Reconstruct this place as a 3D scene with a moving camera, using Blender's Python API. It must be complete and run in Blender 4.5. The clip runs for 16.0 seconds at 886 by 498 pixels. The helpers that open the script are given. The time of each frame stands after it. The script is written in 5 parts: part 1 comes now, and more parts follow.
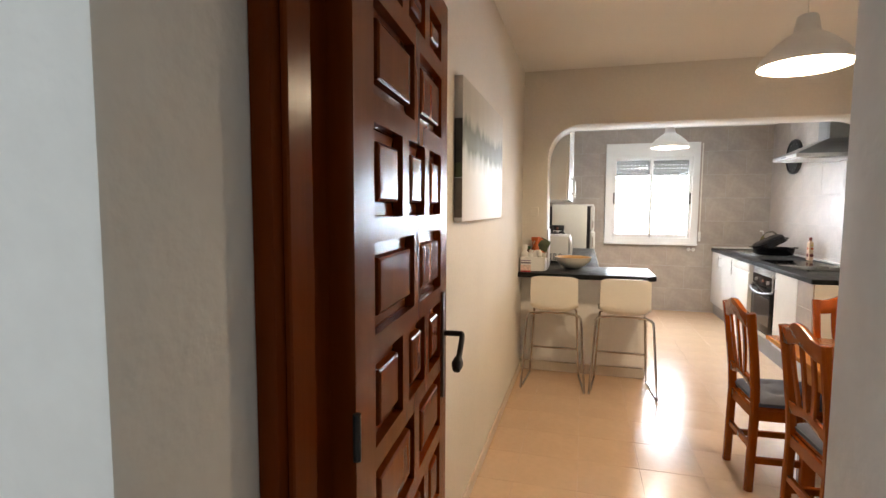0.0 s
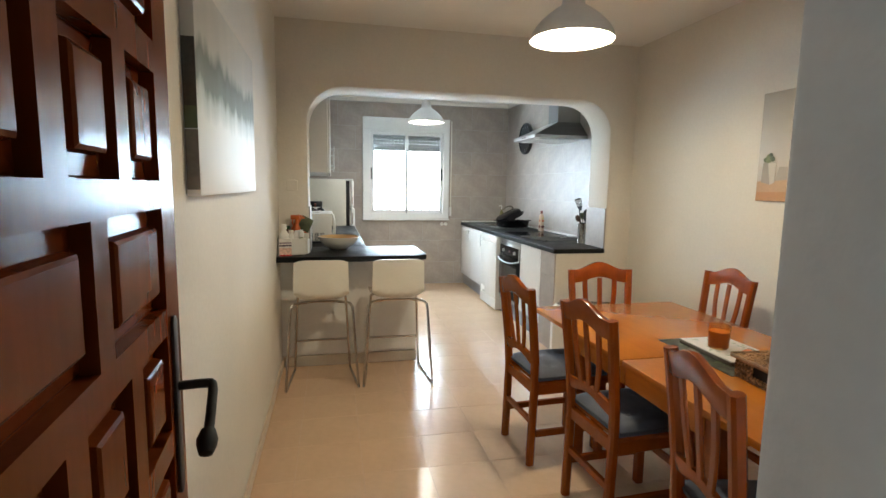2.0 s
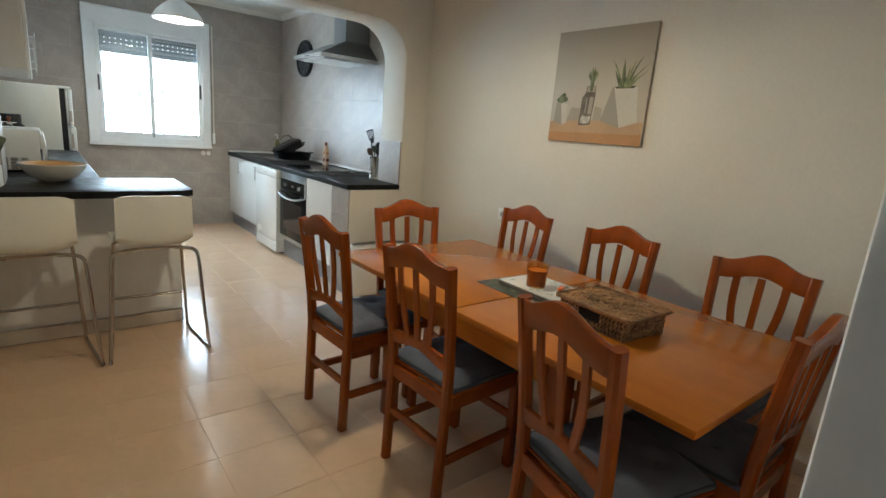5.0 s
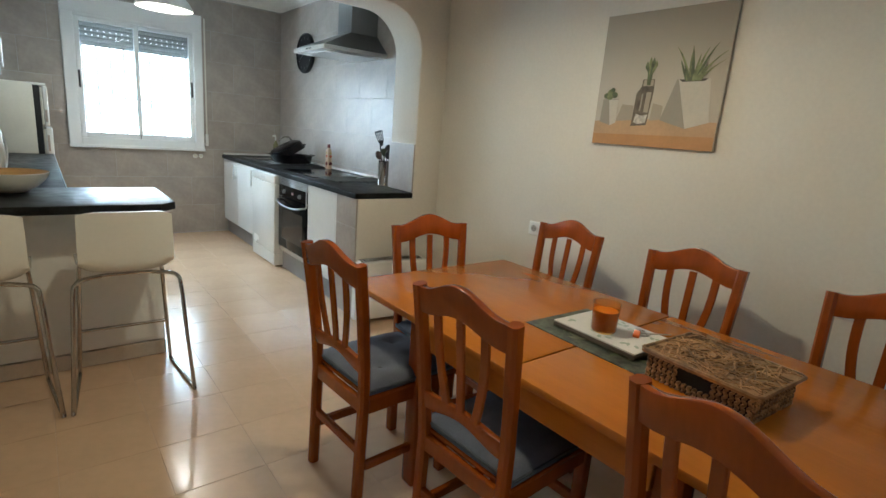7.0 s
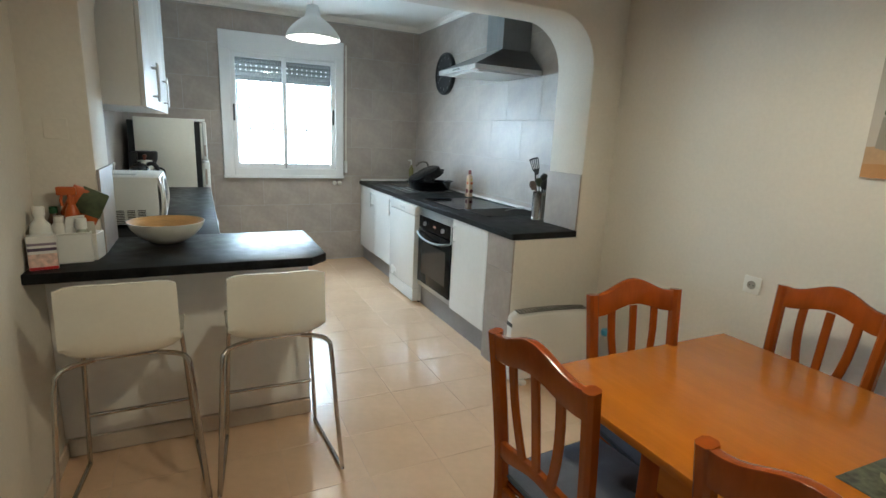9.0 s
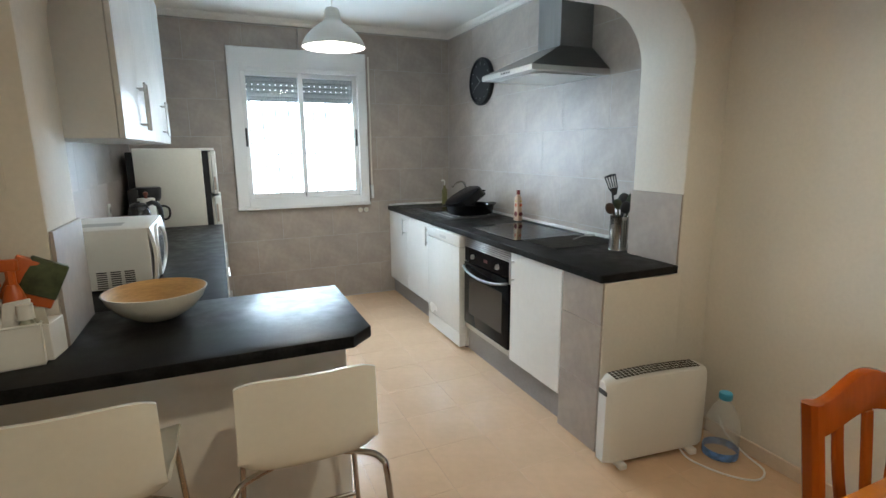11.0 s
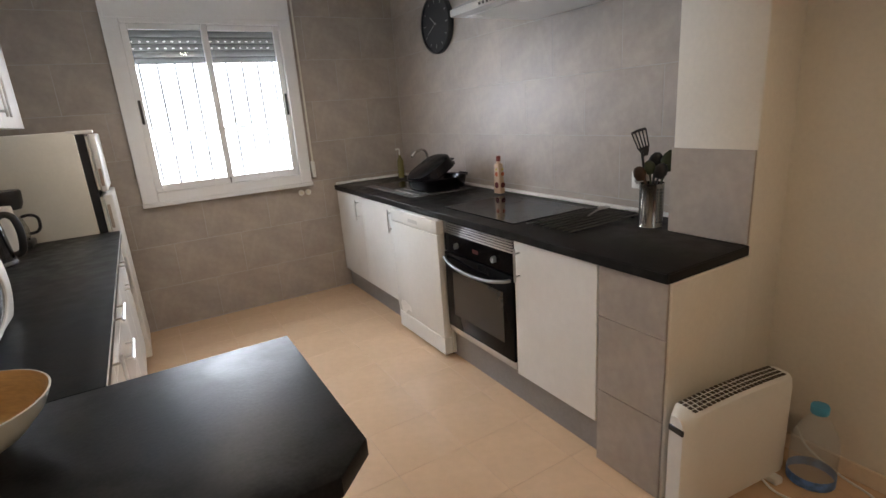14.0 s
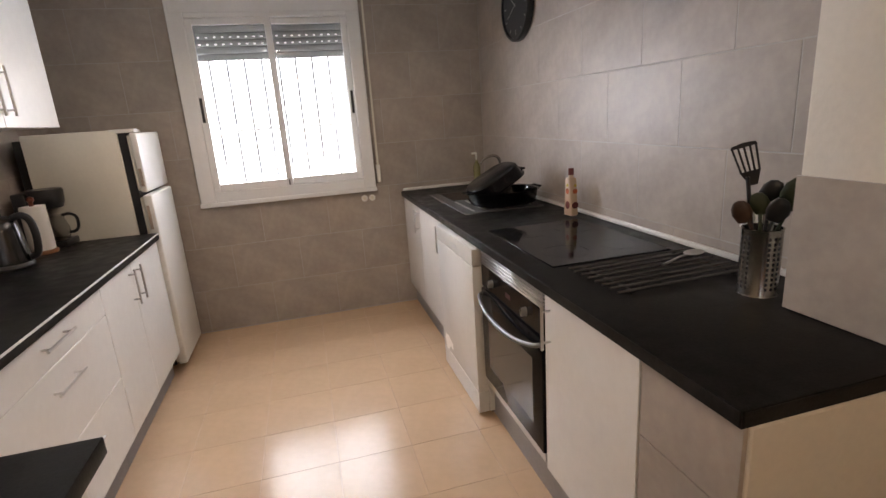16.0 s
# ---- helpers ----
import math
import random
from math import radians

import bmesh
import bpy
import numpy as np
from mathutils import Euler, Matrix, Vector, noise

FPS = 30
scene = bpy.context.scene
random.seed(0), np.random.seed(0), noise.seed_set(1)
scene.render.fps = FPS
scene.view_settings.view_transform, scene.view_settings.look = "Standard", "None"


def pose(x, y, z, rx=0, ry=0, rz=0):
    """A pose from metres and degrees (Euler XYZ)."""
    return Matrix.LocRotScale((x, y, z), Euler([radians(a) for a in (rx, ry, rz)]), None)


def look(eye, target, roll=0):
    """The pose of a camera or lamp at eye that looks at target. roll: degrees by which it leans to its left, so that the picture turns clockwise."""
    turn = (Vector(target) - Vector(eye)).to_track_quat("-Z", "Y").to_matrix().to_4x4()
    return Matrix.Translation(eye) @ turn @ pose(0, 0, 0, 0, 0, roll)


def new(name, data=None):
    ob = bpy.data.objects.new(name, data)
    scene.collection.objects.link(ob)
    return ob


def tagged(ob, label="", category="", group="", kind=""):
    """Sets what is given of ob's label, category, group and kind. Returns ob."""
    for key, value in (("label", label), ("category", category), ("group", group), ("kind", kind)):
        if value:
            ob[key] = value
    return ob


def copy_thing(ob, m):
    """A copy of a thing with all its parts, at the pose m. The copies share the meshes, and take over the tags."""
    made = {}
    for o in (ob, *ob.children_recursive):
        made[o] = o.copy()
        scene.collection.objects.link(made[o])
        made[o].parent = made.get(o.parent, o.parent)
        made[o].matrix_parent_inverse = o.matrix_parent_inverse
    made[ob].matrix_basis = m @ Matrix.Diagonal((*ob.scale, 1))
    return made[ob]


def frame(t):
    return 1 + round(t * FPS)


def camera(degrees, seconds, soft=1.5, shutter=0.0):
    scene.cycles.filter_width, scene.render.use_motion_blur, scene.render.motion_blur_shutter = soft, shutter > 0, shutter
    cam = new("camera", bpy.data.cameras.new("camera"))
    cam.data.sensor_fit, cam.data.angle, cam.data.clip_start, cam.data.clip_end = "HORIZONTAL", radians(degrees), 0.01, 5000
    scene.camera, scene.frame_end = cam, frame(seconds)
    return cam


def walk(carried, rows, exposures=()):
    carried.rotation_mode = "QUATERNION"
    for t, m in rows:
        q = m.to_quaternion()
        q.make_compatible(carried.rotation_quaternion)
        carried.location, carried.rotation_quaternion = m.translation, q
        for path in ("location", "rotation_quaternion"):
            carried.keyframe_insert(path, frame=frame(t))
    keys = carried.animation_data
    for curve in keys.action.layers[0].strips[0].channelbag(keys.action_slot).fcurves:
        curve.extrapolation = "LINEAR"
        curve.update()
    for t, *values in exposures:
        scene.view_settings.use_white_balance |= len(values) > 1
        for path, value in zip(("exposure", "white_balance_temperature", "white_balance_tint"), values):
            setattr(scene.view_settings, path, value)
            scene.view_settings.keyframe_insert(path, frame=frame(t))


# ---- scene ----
cam = camera(82.6, 16.0)
# seconds, stops, kelvin, tint
EXPOSURES = [(0, 0.74, 7000, 17), (1, 0.62, 6500, 11), (2, 0.42, 6150, 6), (3, 0.06, 5950, 4), (4, 0.0, 5900, 3), (8, 0.0, 5750, 1), (10, 0.0, 5750, 1), (12.5, -0.12, 6550, 17), (14, -0.45, 6950, 19), (16, -0.5, 7500, 25)]
PATH = [
    (0, (0.165, 0.125, 1.435), (-0.369, 2.045, 1.272), 0.3),
    (0.5, (0.134, 0.24, 1.421), (-0.202, 2.204, 1.257), -0.1),
    (1, (0.147, 0.404, 1.422), (0.014, 2.393, 1.255), -0.7),
    (1.5, (0.112, 0.526, 1.412), (0.164, 2.514, 1.207), -0.0),
    (2, (0.034, 0.645, 1.414), (0.462, 2.583, 1.168), 0.9),
    (2.5, (-0.025, 0.741, 1.395), (0.679, 2.592, 1.122), 1.1),
    (3, (-0.058, 0.849, 1.364), (0.847, 2.604, 1.048), 2.5),
    (3.5, (-0.077, 0.936, 1.339), (0.863, 2.652, 0.927), 3.0),
    (4, (-0.08, 0.984, 1.336), (1.048, 2.573, 0.889), 3.8),
    (4.2, (-0.065, 0.992, 1.349), (1.137, 2.523, 0.892), 3.8),
    (6.5, (0.178, 1.438, 1.356), (1.41, 2.948, 0.908), 5.0),
    (7, (0.209, 1.559, 1.35), (1.437, 3.072, 0.9), 4.6),
    (7.5, (0.269, 1.722, 1.368), (1.367, 3.327, 0.902), 4.2),
    (8, (0.307, 1.849, 1.381), (1.278, 3.531, 0.902), 4.0),
    (8.5, (0.276, 2.013, 1.402), (1.175, 3.735, 0.929), 3.3),
    (9, (0.24, 2.157, 1.443), (1.091, 3.913, 1.005), 2.6),
    (9.5, (0.25, 2.286, 1.479), (1.059, 4.069, 1.071), 1.7),
    (10, (0.295, 2.479, 1.482), (1.054, 4.288, 1.094), 0.5),
    (12.5, (0.342, 3.275, 1.453), (1.187, 5.037, 1.029), -2.1),
    (13, (0.391, 3.394, 1.454), (1.246, 5.135, 0.963), -1.7),
    (13.5, (0.421, 3.527, 1.467), (1.374, 5.211, 0.959), -1.9),
    (14, (0.477, 3.628, 1.469), (1.444, 5.293, 0.93), -4.2),
    (14.5, (0.646, 3.672, 1.479), (1.461, 5.419, 0.948), -5.3),
    (15, (0.835, 3.726, 1.462), (1.458, 5.554, 0.938), -4.6),
    (15.5, (1.012, 3.842, 1.435), (1.588, 5.688, 0.919), -3.4),
    (16, (1.172, 3.96, 1.45), (1.66, 5.83, 0.935), -3.95),
]
walk(cam, [(t, look(eye, target, roll)) for t, eye, target, roll in PATH], EXPOSURES)

# ---- light ----
world = bpy.data.worlds.new("sky")
scene.world = world
world.use_nodes = True
_sky = world.node_tree.nodes.new("ShaderNodeTexSky")
_sky.sky_type, _sky.sun_disc = "NISHITA", False
_sky.sun_elevation, _sky.sun_rotation = radians(39), radians(195)
_bg = world.node_tree.nodes["Background"]
world.node_tree.links.new(_sky.outputs[0], _bg.inputs[0])
_bg.inputs[1].default_value = 0.1


def lamp(name, kind, m, energy, colour, **kw):
    data = bpy.data.lights.new(name, kind)
    data.energy, data.color = energy, colour
    for key, value in kw.items():
        if key == "size":
            data.size = value
        elif key == "size_y":
            data.shape, data.size_y = "RECTANGLE", value
        elif key == "radius":
            data.shadow_soft_size = value
        elif key == "angle":
            data.angle = value
    ob = new(name, data)
    ob.matrix_world = m
    return ob


lamp("sun", "SUN", look((-3, -8, 12), (1, 7, 0)), 2.5, (1, 0.96, 0.9), angle=radians(0.5))
WINDOW_POWER, PENDANT_POWER, HALL_POWER = 136, 36, 11.5
lamp("window_daylight", "AREA", pose(1.07, 8.2, 1.55, -90, 0, 0), WINDOW_POWER, (0.67, 0.85, 1.0), size=1.5, size_y=1.3)
lamp("dining_bulb", "POINT", pose(1.174, 2.997, 2.17), PENDANT_POWER, (1, 0.83, 0.58), radius=0.05)
lamp("kitchen_bulb", "POINT", pose(1.068, 6.298, 2.165), PENDANT_POWER * 0.66, (1, 0.93, 0.82), radius=0.05)
lamp("hall_daylight", "AREA", look((-0.95, -1.7, 1.5), (-0.7, 0.4, 1.3)), HALL_POWER, (0.7, 0.88, 1.0), size=0.7, size_y=1.2)


# ---- materials ----
def material(name, colour, rough=0.5, metal=0.0, vary=0.06, scale=3.0, grain=60.0, bump=0.0, coat=0.0, spec=0.5, stretch=(1, 1, 1), per_object=0.0, per_island=0.0,
             rough_vary=0.06):
    """Plain surface with stains at a large and grain at a small scale."""
    m = bpy.data.materials.new(name)
    m.use_nodes = True
    nt = m.node_tree
    N, L = nt.nodes, nt.links
    b = N["Principled BSDF"]
    b.inputs["Roughness"].default_value, b.inputs["Metallic"].default_value = rough, metal
    b.inputs["Coat Weight"].default_value, b.inputs["Coat Roughness"].default_value = coat, 0.12
    b.inputs["Specular IOR Level"].default_value = spec
    co = N.new("ShaderNodeTexCoord")
    mp = N.new("ShaderNodeMapping")
    mp.inputs["Scale"].default_value = stretch
    L.new(co.outputs["Object"], mp.inputs["Vector"])
    big, small = N.new("ShaderNodeTexNoise"), N.new("ShaderNodeTexNoise")
    big.inputs["Scale"].default_value, big.inputs["Detail"].default_value = scale, 4
    small.inputs["Scale"].default_value, small.inputs["Detail"].default_value = grain, 3
    for n in (big, small):
        L.new(mp.outputs[0], n.inputs["Vector"])
    add = N.new("ShaderNodeMath")
    add.operation = "ADD"
    L.new(big.outputs["Fac"], add.inputs[0])
    half = N.new("ShaderNodeMath")
    half.operation = "MULTIPLY_ADD"
    half.inputs[1].default_value, half.inputs[2].default_value = 0.5, -0.25
    L.new(small.outputs["Fac"], half.inputs[0])
    L.new(half.outputs[0], add.inputs[1])
    total = add.outputs[0]
    if per_object or per_island:
        src = N.new("ShaderNodeObjectInfo").outputs["Random"] if per_object else N.new("ShaderNodeNewGeometry").outputs["Random Per Island"]
        ran = N.new("ShaderNodeMath")
        ran.operation = "MULTIPLY_ADD"
        k = per_object or per_island
        ran.inputs[1].default_value, ran.inputs[2].default_value = k, -k / 2
        L.new(src, ran.inputs[0])
        more = N.new("ShaderNodeMath")
        more.operation = "ADD"
        L.new(total, more.inputs[0])
        L.new(ran.outputs[0], more.inputs[1])
        total = more.outputs[0]
    rng = N.new("ShaderNodeMapRange")
    rng.inputs["From Min"].default_value, rng.inputs["From Max"].default_value = 0.2, 0.8
    rng.inputs["To Min"].default_value, rng.inputs["To Max"].default_value = 1 - 2 * vary, 1 + 2 * vary
    L.new(total, rng.inputs["Value"])
    mul = N.new("ShaderNodeVectorMath")
    mul.operation = "SCALE"
    mul.inputs[0].default_value = colour
    L.new(rng.outputs[0], mul.inputs["Scale"])
    L.new(mul.outputs[0], b.inputs["Base Color"])
    rr = N.new("ShaderNodeMapRange")
    rr.inputs["To Min"].default_value, rr.inputs["To Max"].default_value = max(0.02, rough - rough_vary), min(1, rough + rough_vary)
    L.new(big.outputs["Fac"], rr.inputs["Value"])
    L.new(rr.outputs[0], b.inputs["Roughness"])
    if bump:
        bp = N.new("ShaderNodeBump")
        bp.inputs["Strength"].default_value, bp.inputs["Distance"].default_value = 1.0, bump
        L.new(add.outputs[0], bp.inputs["Height"])
        L.new(bp.outputs[0], b.inputs["Normal"])
    return m


def glass_material(name, colour=(1, 1, 1), rough=0.0, ior=1.45):
    m = bpy.data.materials.new(name)
    m.use_nodes = True
    b = m.node_tree.nodes["Principled BSDF"]
    b.inputs["Base Color"].default_value = (*colour, 1)
    b.inputs["Transmission Weight"].default_value, b.inputs["Roughness"].default_value, b.inputs["IOR"].default_value = 1, rough, ior
    return m


def clear_film(name, share=0.2):
    """Thin clear plastic: mostly see-through, with a gloss."""
    m = bpy.data.materials.new(name)
    m.use_nodes = True
    nt = m.node_tree
    b = nt.nodes["Principled BSDF"]
    b.inputs["Base Color"].default_value, b.inputs["Roughness"].default_value = (0.75, 0.8, 0.82, 1), 0.08
    clear, mix = nt.nodes.new("ShaderNodeBsdfTransparent"), nt.nodes.new("ShaderNodeMixShader")
    mix.inputs[0].default_value = share
    nt.links.new(clear.outputs[0], mix.inputs[1])
    nt.links.new(b.outputs[0], mix.inputs[2])
    nt.links.new(mix.outputs[0], nt.nodes["Material Output"].inputs["Surface"])
    return m


def glow_material(name, colour, strength):
    m = bpy.data.materials.new(name)
    m.use_nodes = True
    b = m.node_tree.nodes["Principled BSDF"]
    b.inputs["Base Color"].default_value = (*colour, 1)
    b.inputs["Emission Color"].default_value, b.inputs["Emission Strength"].default_value = (*colour, 1), strength
    return m


PLASTER = material("cream_plaster", (0.715, 0.67, 0.59), 0.75, vary=0.035, scale=1.2, grain=60, bump=0.0018)
CEILING = material("ceiling_paint", (0.84, 0.82, 0.77), 0.85, vary=0.02, scale=0.8, grain=70, bump=0.0008)
WHITE_PLASTER = material("white_plaster", (0.8, 0.79, 0.76), 0.75, vary=0.03, scale=1.5, grain=26, bump=0.004)
GREY_TILE = material("grey_wall_tile", (0.385, 0.332, 0.29), 0.4, spec=0.4, vary=0.085, scale=5, grain=30, bump=0.0003, per_object=0.12, rough_vary=0.08)
GROUT = material("pale_grout", (0.44, 0.41, 0.38), 0.85, vary=0.05)
FLOOR_TILE = material("beige_floor_tile", (0.665, 0.462, 0.302), 0.19, vary=0.035, scale=4, grain=26, bump=0.0001, per_object=0.03, rough_vary=0.07)
FLOOR_GROUT = material("floor_grout", (0.62, 0.45, 0.32), 0.8, vary=0.08)
CABINET = material("white_cabinet_foil", (0.8, 0.79, 0.76), 0.25, vary=0.025, scale=2, grain=30, coat=0.08)
CARCASS = material("white_melamine", (0.75, 0.74, 0.71), 0.45, vary=0.03)
WORKTOP = material("black_worktop", (0.01, 0.0095, 0.0095), 0.38, spec=0.11, vary=0.4, scale=16, grain=120, bump=0.0005, rough_vary=0.2)
PLINTH = material("grey_plinth", (0.27, 0.25, 0.24), 0.5, vary=0.08)
STEEL = material("brushed_steel", (0.55, 0.54, 0.52), 0.3, metal=1.0, vary=0.05, grain=120, stretch=(1, 1, 12))
HOOD_STEEL = material("hood_steel", (0.26, 0.26, 0.26), 0.3, metal=1.0, vary=0.06, grain=90, stretch=(1, 12, 1))
CHROME = material("chrome", (0.5, 0.48, 0.45), 0.14, metal=1.0, vary=0.02)
BLACK_PLASTIC = material("black_plastic", (0.014, 0.014, 0.015), 0.35, vary=0.15)
BLACK_ENAMEL = material("black_enamel", (0.004, 0.004, 0.005), 0.16, spec=0.25, vary=0.2)
BLACK_GLASS = material("black_glass", (0.005, 0.005, 0.006), 0.06, spec=0.1, vary=0.1)
IRON = material("black_iron", (0.012, 0.011, 0.01), 0.5, metal=0.3, vary=0.2, bump=0.0006)
WHITE_PLASTIC = material("white_plastic", (0.78, 0.77, 0.73), 0.35, vary=0.02)
CREAM_PLASTIC = material("cream_plastic", (0.72, 0.69, 0.6), 0.4, vary=0.03)
STOOL_PLASTIC = material("stool_plastic", (0.8, 0.77, 0.68), 0.25, vary=0.02, coat=0.2)
ALUMINIUM = material("white_window_aluminium", (0.8, 0.8, 0.79), 0.4, vary=0.02)
SHADE = material("lamp_shade_paint", (0.62, 0.6, 0.57), 0.42, vary=0.03)
SHADE_IN = material("lamp_shade_inside", (0.85, 0.83, 0.78), 0.5, vary=0.01)
BULB = glow_material("bulb_glow", (1, 0.86, 0.66), 22)
DOOR_WOOD = material("varnished_mahogany", (0.145, 0.028, 0.0048), 0.24, spec=0.08, vary=0.09, scale=2.5, grain=14, stretch=(5, 5, 0.5), bump=0.00006)
CHAIR_WOOD = material("varnished_pine", (0.255, 0.05, 0.0035), 0.22, spec=0.3, vary=0.07, scale=4, grain=18, stretch=(5, 5, 0.8), coat=0.3, bump=0.00006)
TABLE_WOOD = material("honey_table_wood", (0.43, 0.132, 0.0085), 0.26, spec=0.3, vary=0.06, scale=3, grain=18, stretch=(5, 0.6, 5), coat=0.2, rough_vary=0.015)
CUSHION = material("blue_grey_cotton", (0.085, 0.09, 0.112), 0.9, vary=0.15, scale=8, grain=240, bump=0.0015)
CUSHION_EDGE = material("dark_cushion_edge", (0.05, 0.053, 0.065), 0.9, vary=0.1)
GLASS = glass_material("clear_glass")
BACKDROP = glow_material("bright_daylight", (1.0, 1.0, 1.0), 4.0)


# ---- mesh helpers ----
def grab(bm, name, mat, smooth=False):
    bmesh.ops.recalc_face_normals(bm, faces=bm.faces)
    me = bpy.data.meshes.new(name)
    bm.to_mesh(me)
    bm.free()
    for m in (mat if isinstance(mat, (list, tuple)) else [mat]):
        me.materials.append(m)
    if smooth:
        me.polygons.foreach_set("use_smooth", [True] * len(me.polygons))
        try:
            me.set_sharp_from_angle(angle=radians(38))
        except AttributeError:
            pass
    me.update()
    return me


def part(name, bm, mat, parent=None, label="", smooth=True):
    ob = new(name, grab(bm, name, mat, smooth))
    if parent is not None:
        ob.parent = parent
    if label:
        ob["label"] = label
    return ob


def thing(name, label, category, m=None, group="", kind=""):
    ob = new(name)
    ob.empty_display_size = 0.1
    if m is not None:
        ob.matrix_world = m
    return tagged(ob, label, category, group, kind)


def solid(name, bm, mat, label, category, group="", kind="", m=None, smooth=True):
    """A thing that is one mesh."""
    ob = new(name, grab(bm, name, mat, smooth))
    if m is not None:
        ob.matrix_world = m
    return tagged(ob, label, category, group, kind)


def box(x0, x1, y0, y1, z0, z1, bevel=0.0, seg=1, bm=None):
    b = bmesh.new() if bm is None or bevel else bm
    g = bmesh.ops.create_cube(b, size=1.0)
    bmesh.ops.transform(b, verts=g["verts"], matrix=Matrix.Translation(((x0 + x1) / 2, (y0 + y1) / 2, (z0 + z1) / 2)) @ Matrix.Diagonal((x1 - x0, y1 - y0, z1 - z0, 1)))
    if bevel:
        bmesh.ops.bevel(b, geom=list(b.edges), offset=bevel, segments=seg, affect="EDGES", profile=0.5)
    return join(bm, b) if bm is not None and bevel else b


def join(bm, other):
    me = bpy.data.meshes.new("scratch")
    other.to_mesh(me)
    other.free()
    bm.from_mesh(me)
    bpy.data.meshes.remove(me)
    return bm


def place(bm, m):
    bmesh.ops.transform(bm, verts=bm.verts, matrix=m)
    return bm


def lathe(profile, seg=28, cap=True):
    """Turned shape from (radius, height) pairs."""
    bm = bmesh.new()
    rings = []
    for r, z in profile:
        if r < 1e-5:
            rings.append([bm.verts.new((0, 0, z))])
        else:
            rings.append([bm.verts.new((r * math.cos(2 * math.pi * i / seg), r * math.sin(2 * math.pi * i / seg), z)) for i in range(seg)])
    for a, b in zip(rings, rings[1:]):
        for i in range(seg):
            j = (i + 1) % seg
            if len(a) == 1 and len(b) == 1:
                continue
            if len(a) == 1:
                bm.faces.new((a[0], b[i], b[j]))
            elif len(b) == 1:
                bm.faces.new((a[i], a[j], b[0]))
            else:
                bm.faces.new((a[i], a[j], b[j], b[i]))
    return bm


def tube(points, radius, seg=10, closed=False, bm=None, taper=None):
    """Round bar along points."""
    bm = bmesh.new() if bm is None else bm
    pts = [Vector(p) for p in points]
    n = len(pts)
    rings = []
    up = None
    for i, p in enumerate(pts):
        if closed:
            d = (pts[(i + 1) % n] - pts[i - 1]).normalized()
        else:
            d = (pts[min(i + 1, n - 1)] - pts[max(i - 1, 0)]).normalized()
        if up is None:
            up = Vector((0, 0, 1)) if abs(d.z) < 0.9 else Vector((1, 0, 0))
        side = d.cross(up).normalized()
        up = side.cross(d).normalized()
        r = radius * (taper[i] if taper else 1)
        rings.append([bm.verts.new(p + r * (math.cos(2 * math.pi * k / seg) * side + math.sin(2 * math.pi * k / seg) * up)) for k in range(seg)])
    pairs = list(zip(rings, rings[1:])) + ([(rings[-1], rings[0])] if closed else [])
    for a, b in pairs:
        for k in range(seg):
            bm.faces.new((a[k], a[(k + 1) % seg], b[(k + 1) % seg], b[k]))
    if not closed:
        bm.faces.new(rings[0][::-1])
        bm.faces.new(rings[-1])
    return bm


def smooth_path(points, steps=5):
    """Catmull-Rom points through the given ones."""
    p = [Vector(v) for v in points]
    p = [p[0]] + p + [p[-1]]
    out = []
    for i in range(1, len(p) - 2):
        for s in range(steps):
            t = s / steps
            a, b, c, d = p[i - 1], p[i], p[i + 1], p[i + 2]
            out.append(0.5 * (2 * b + (c - a) * t + (2 * a - 5 * b + 4 * c - d) * t * t + (3 * b - a - 3 * c + d) * t ** 3))
    return out + [p[-2]]


def prism(outline, depth, axis="y", at=0.0, bevel=0.0, seg=2):
    """Flat outline pushed out by depth along an axis."""
    bm = bmesh.new()

    def put(u, v, w):
        return {"y": (u, w, v), "x": (w, u, v), "z": (u, v, w)}[axis]

    front = [bm.verts.new(put(u, v, at)) for u, v in outline]
    back = [bm.verts.new(put(u, v, at + depth)) for u, v in outline]
    n = len(outline)
    bm.faces.new(front)
    bm.faces.new(back[::-1])
    for i in range(n):
        bm.faces.new((front[i], back[i], back[(i + 1) % n], front[(i + 1) % n]))
    if bevel:
        bmesh.ops.recalc_face_normals(bm, faces=bm.faces)
        rim = [e for e in bm.edges if len(e.link_faces) == 2 and any(len(f.verts) > 4 or n == 4 for f in e.link_faces)]
        bmesh.ops.bevel(bm, geom=rim, offset=bevel, segments=seg, affect="EDGES", profile=0.5)
    return bm


def arc(cx, cy, r, a0, a1, n=8):
    return [(cx + r * math.cos(radians(a0 + (a1 - a0) * i / n)), cy + r * math.sin(radians(a0 + (a1 - a0) * i / n))) for i in range(n + 1)]


def sheet(grid, thick):
    """A curved panel from rows of points, given a thickness."""
    bm = bmesh.new()
    vs = [[bm.verts.new(p) for p in row] for row in grid]
    for a, b in zip(vs, vs[1:]):
        for i in range(len(a) - 1):
            bm.faces.new((a[i], a[i + 1], b[i + 1], b[i]))
    bmesh.ops.recalc_face_normals(bm, faces=bm.faces)
    bmesh.ops.solidify(bm, geom=list(bm.faces), thickness=thick)
    return bm


# ---- setting ----
XW, XE, YN, YS, YA, YB, ZC = -0.355, 2.57, 7.80, 1.205, 4.595, 4.93, 2.60


def setting(name, bm, mat, label, category, smooth=False):
    return solid(name, bm, mat, label, category, kind="structure", smooth=smooth)


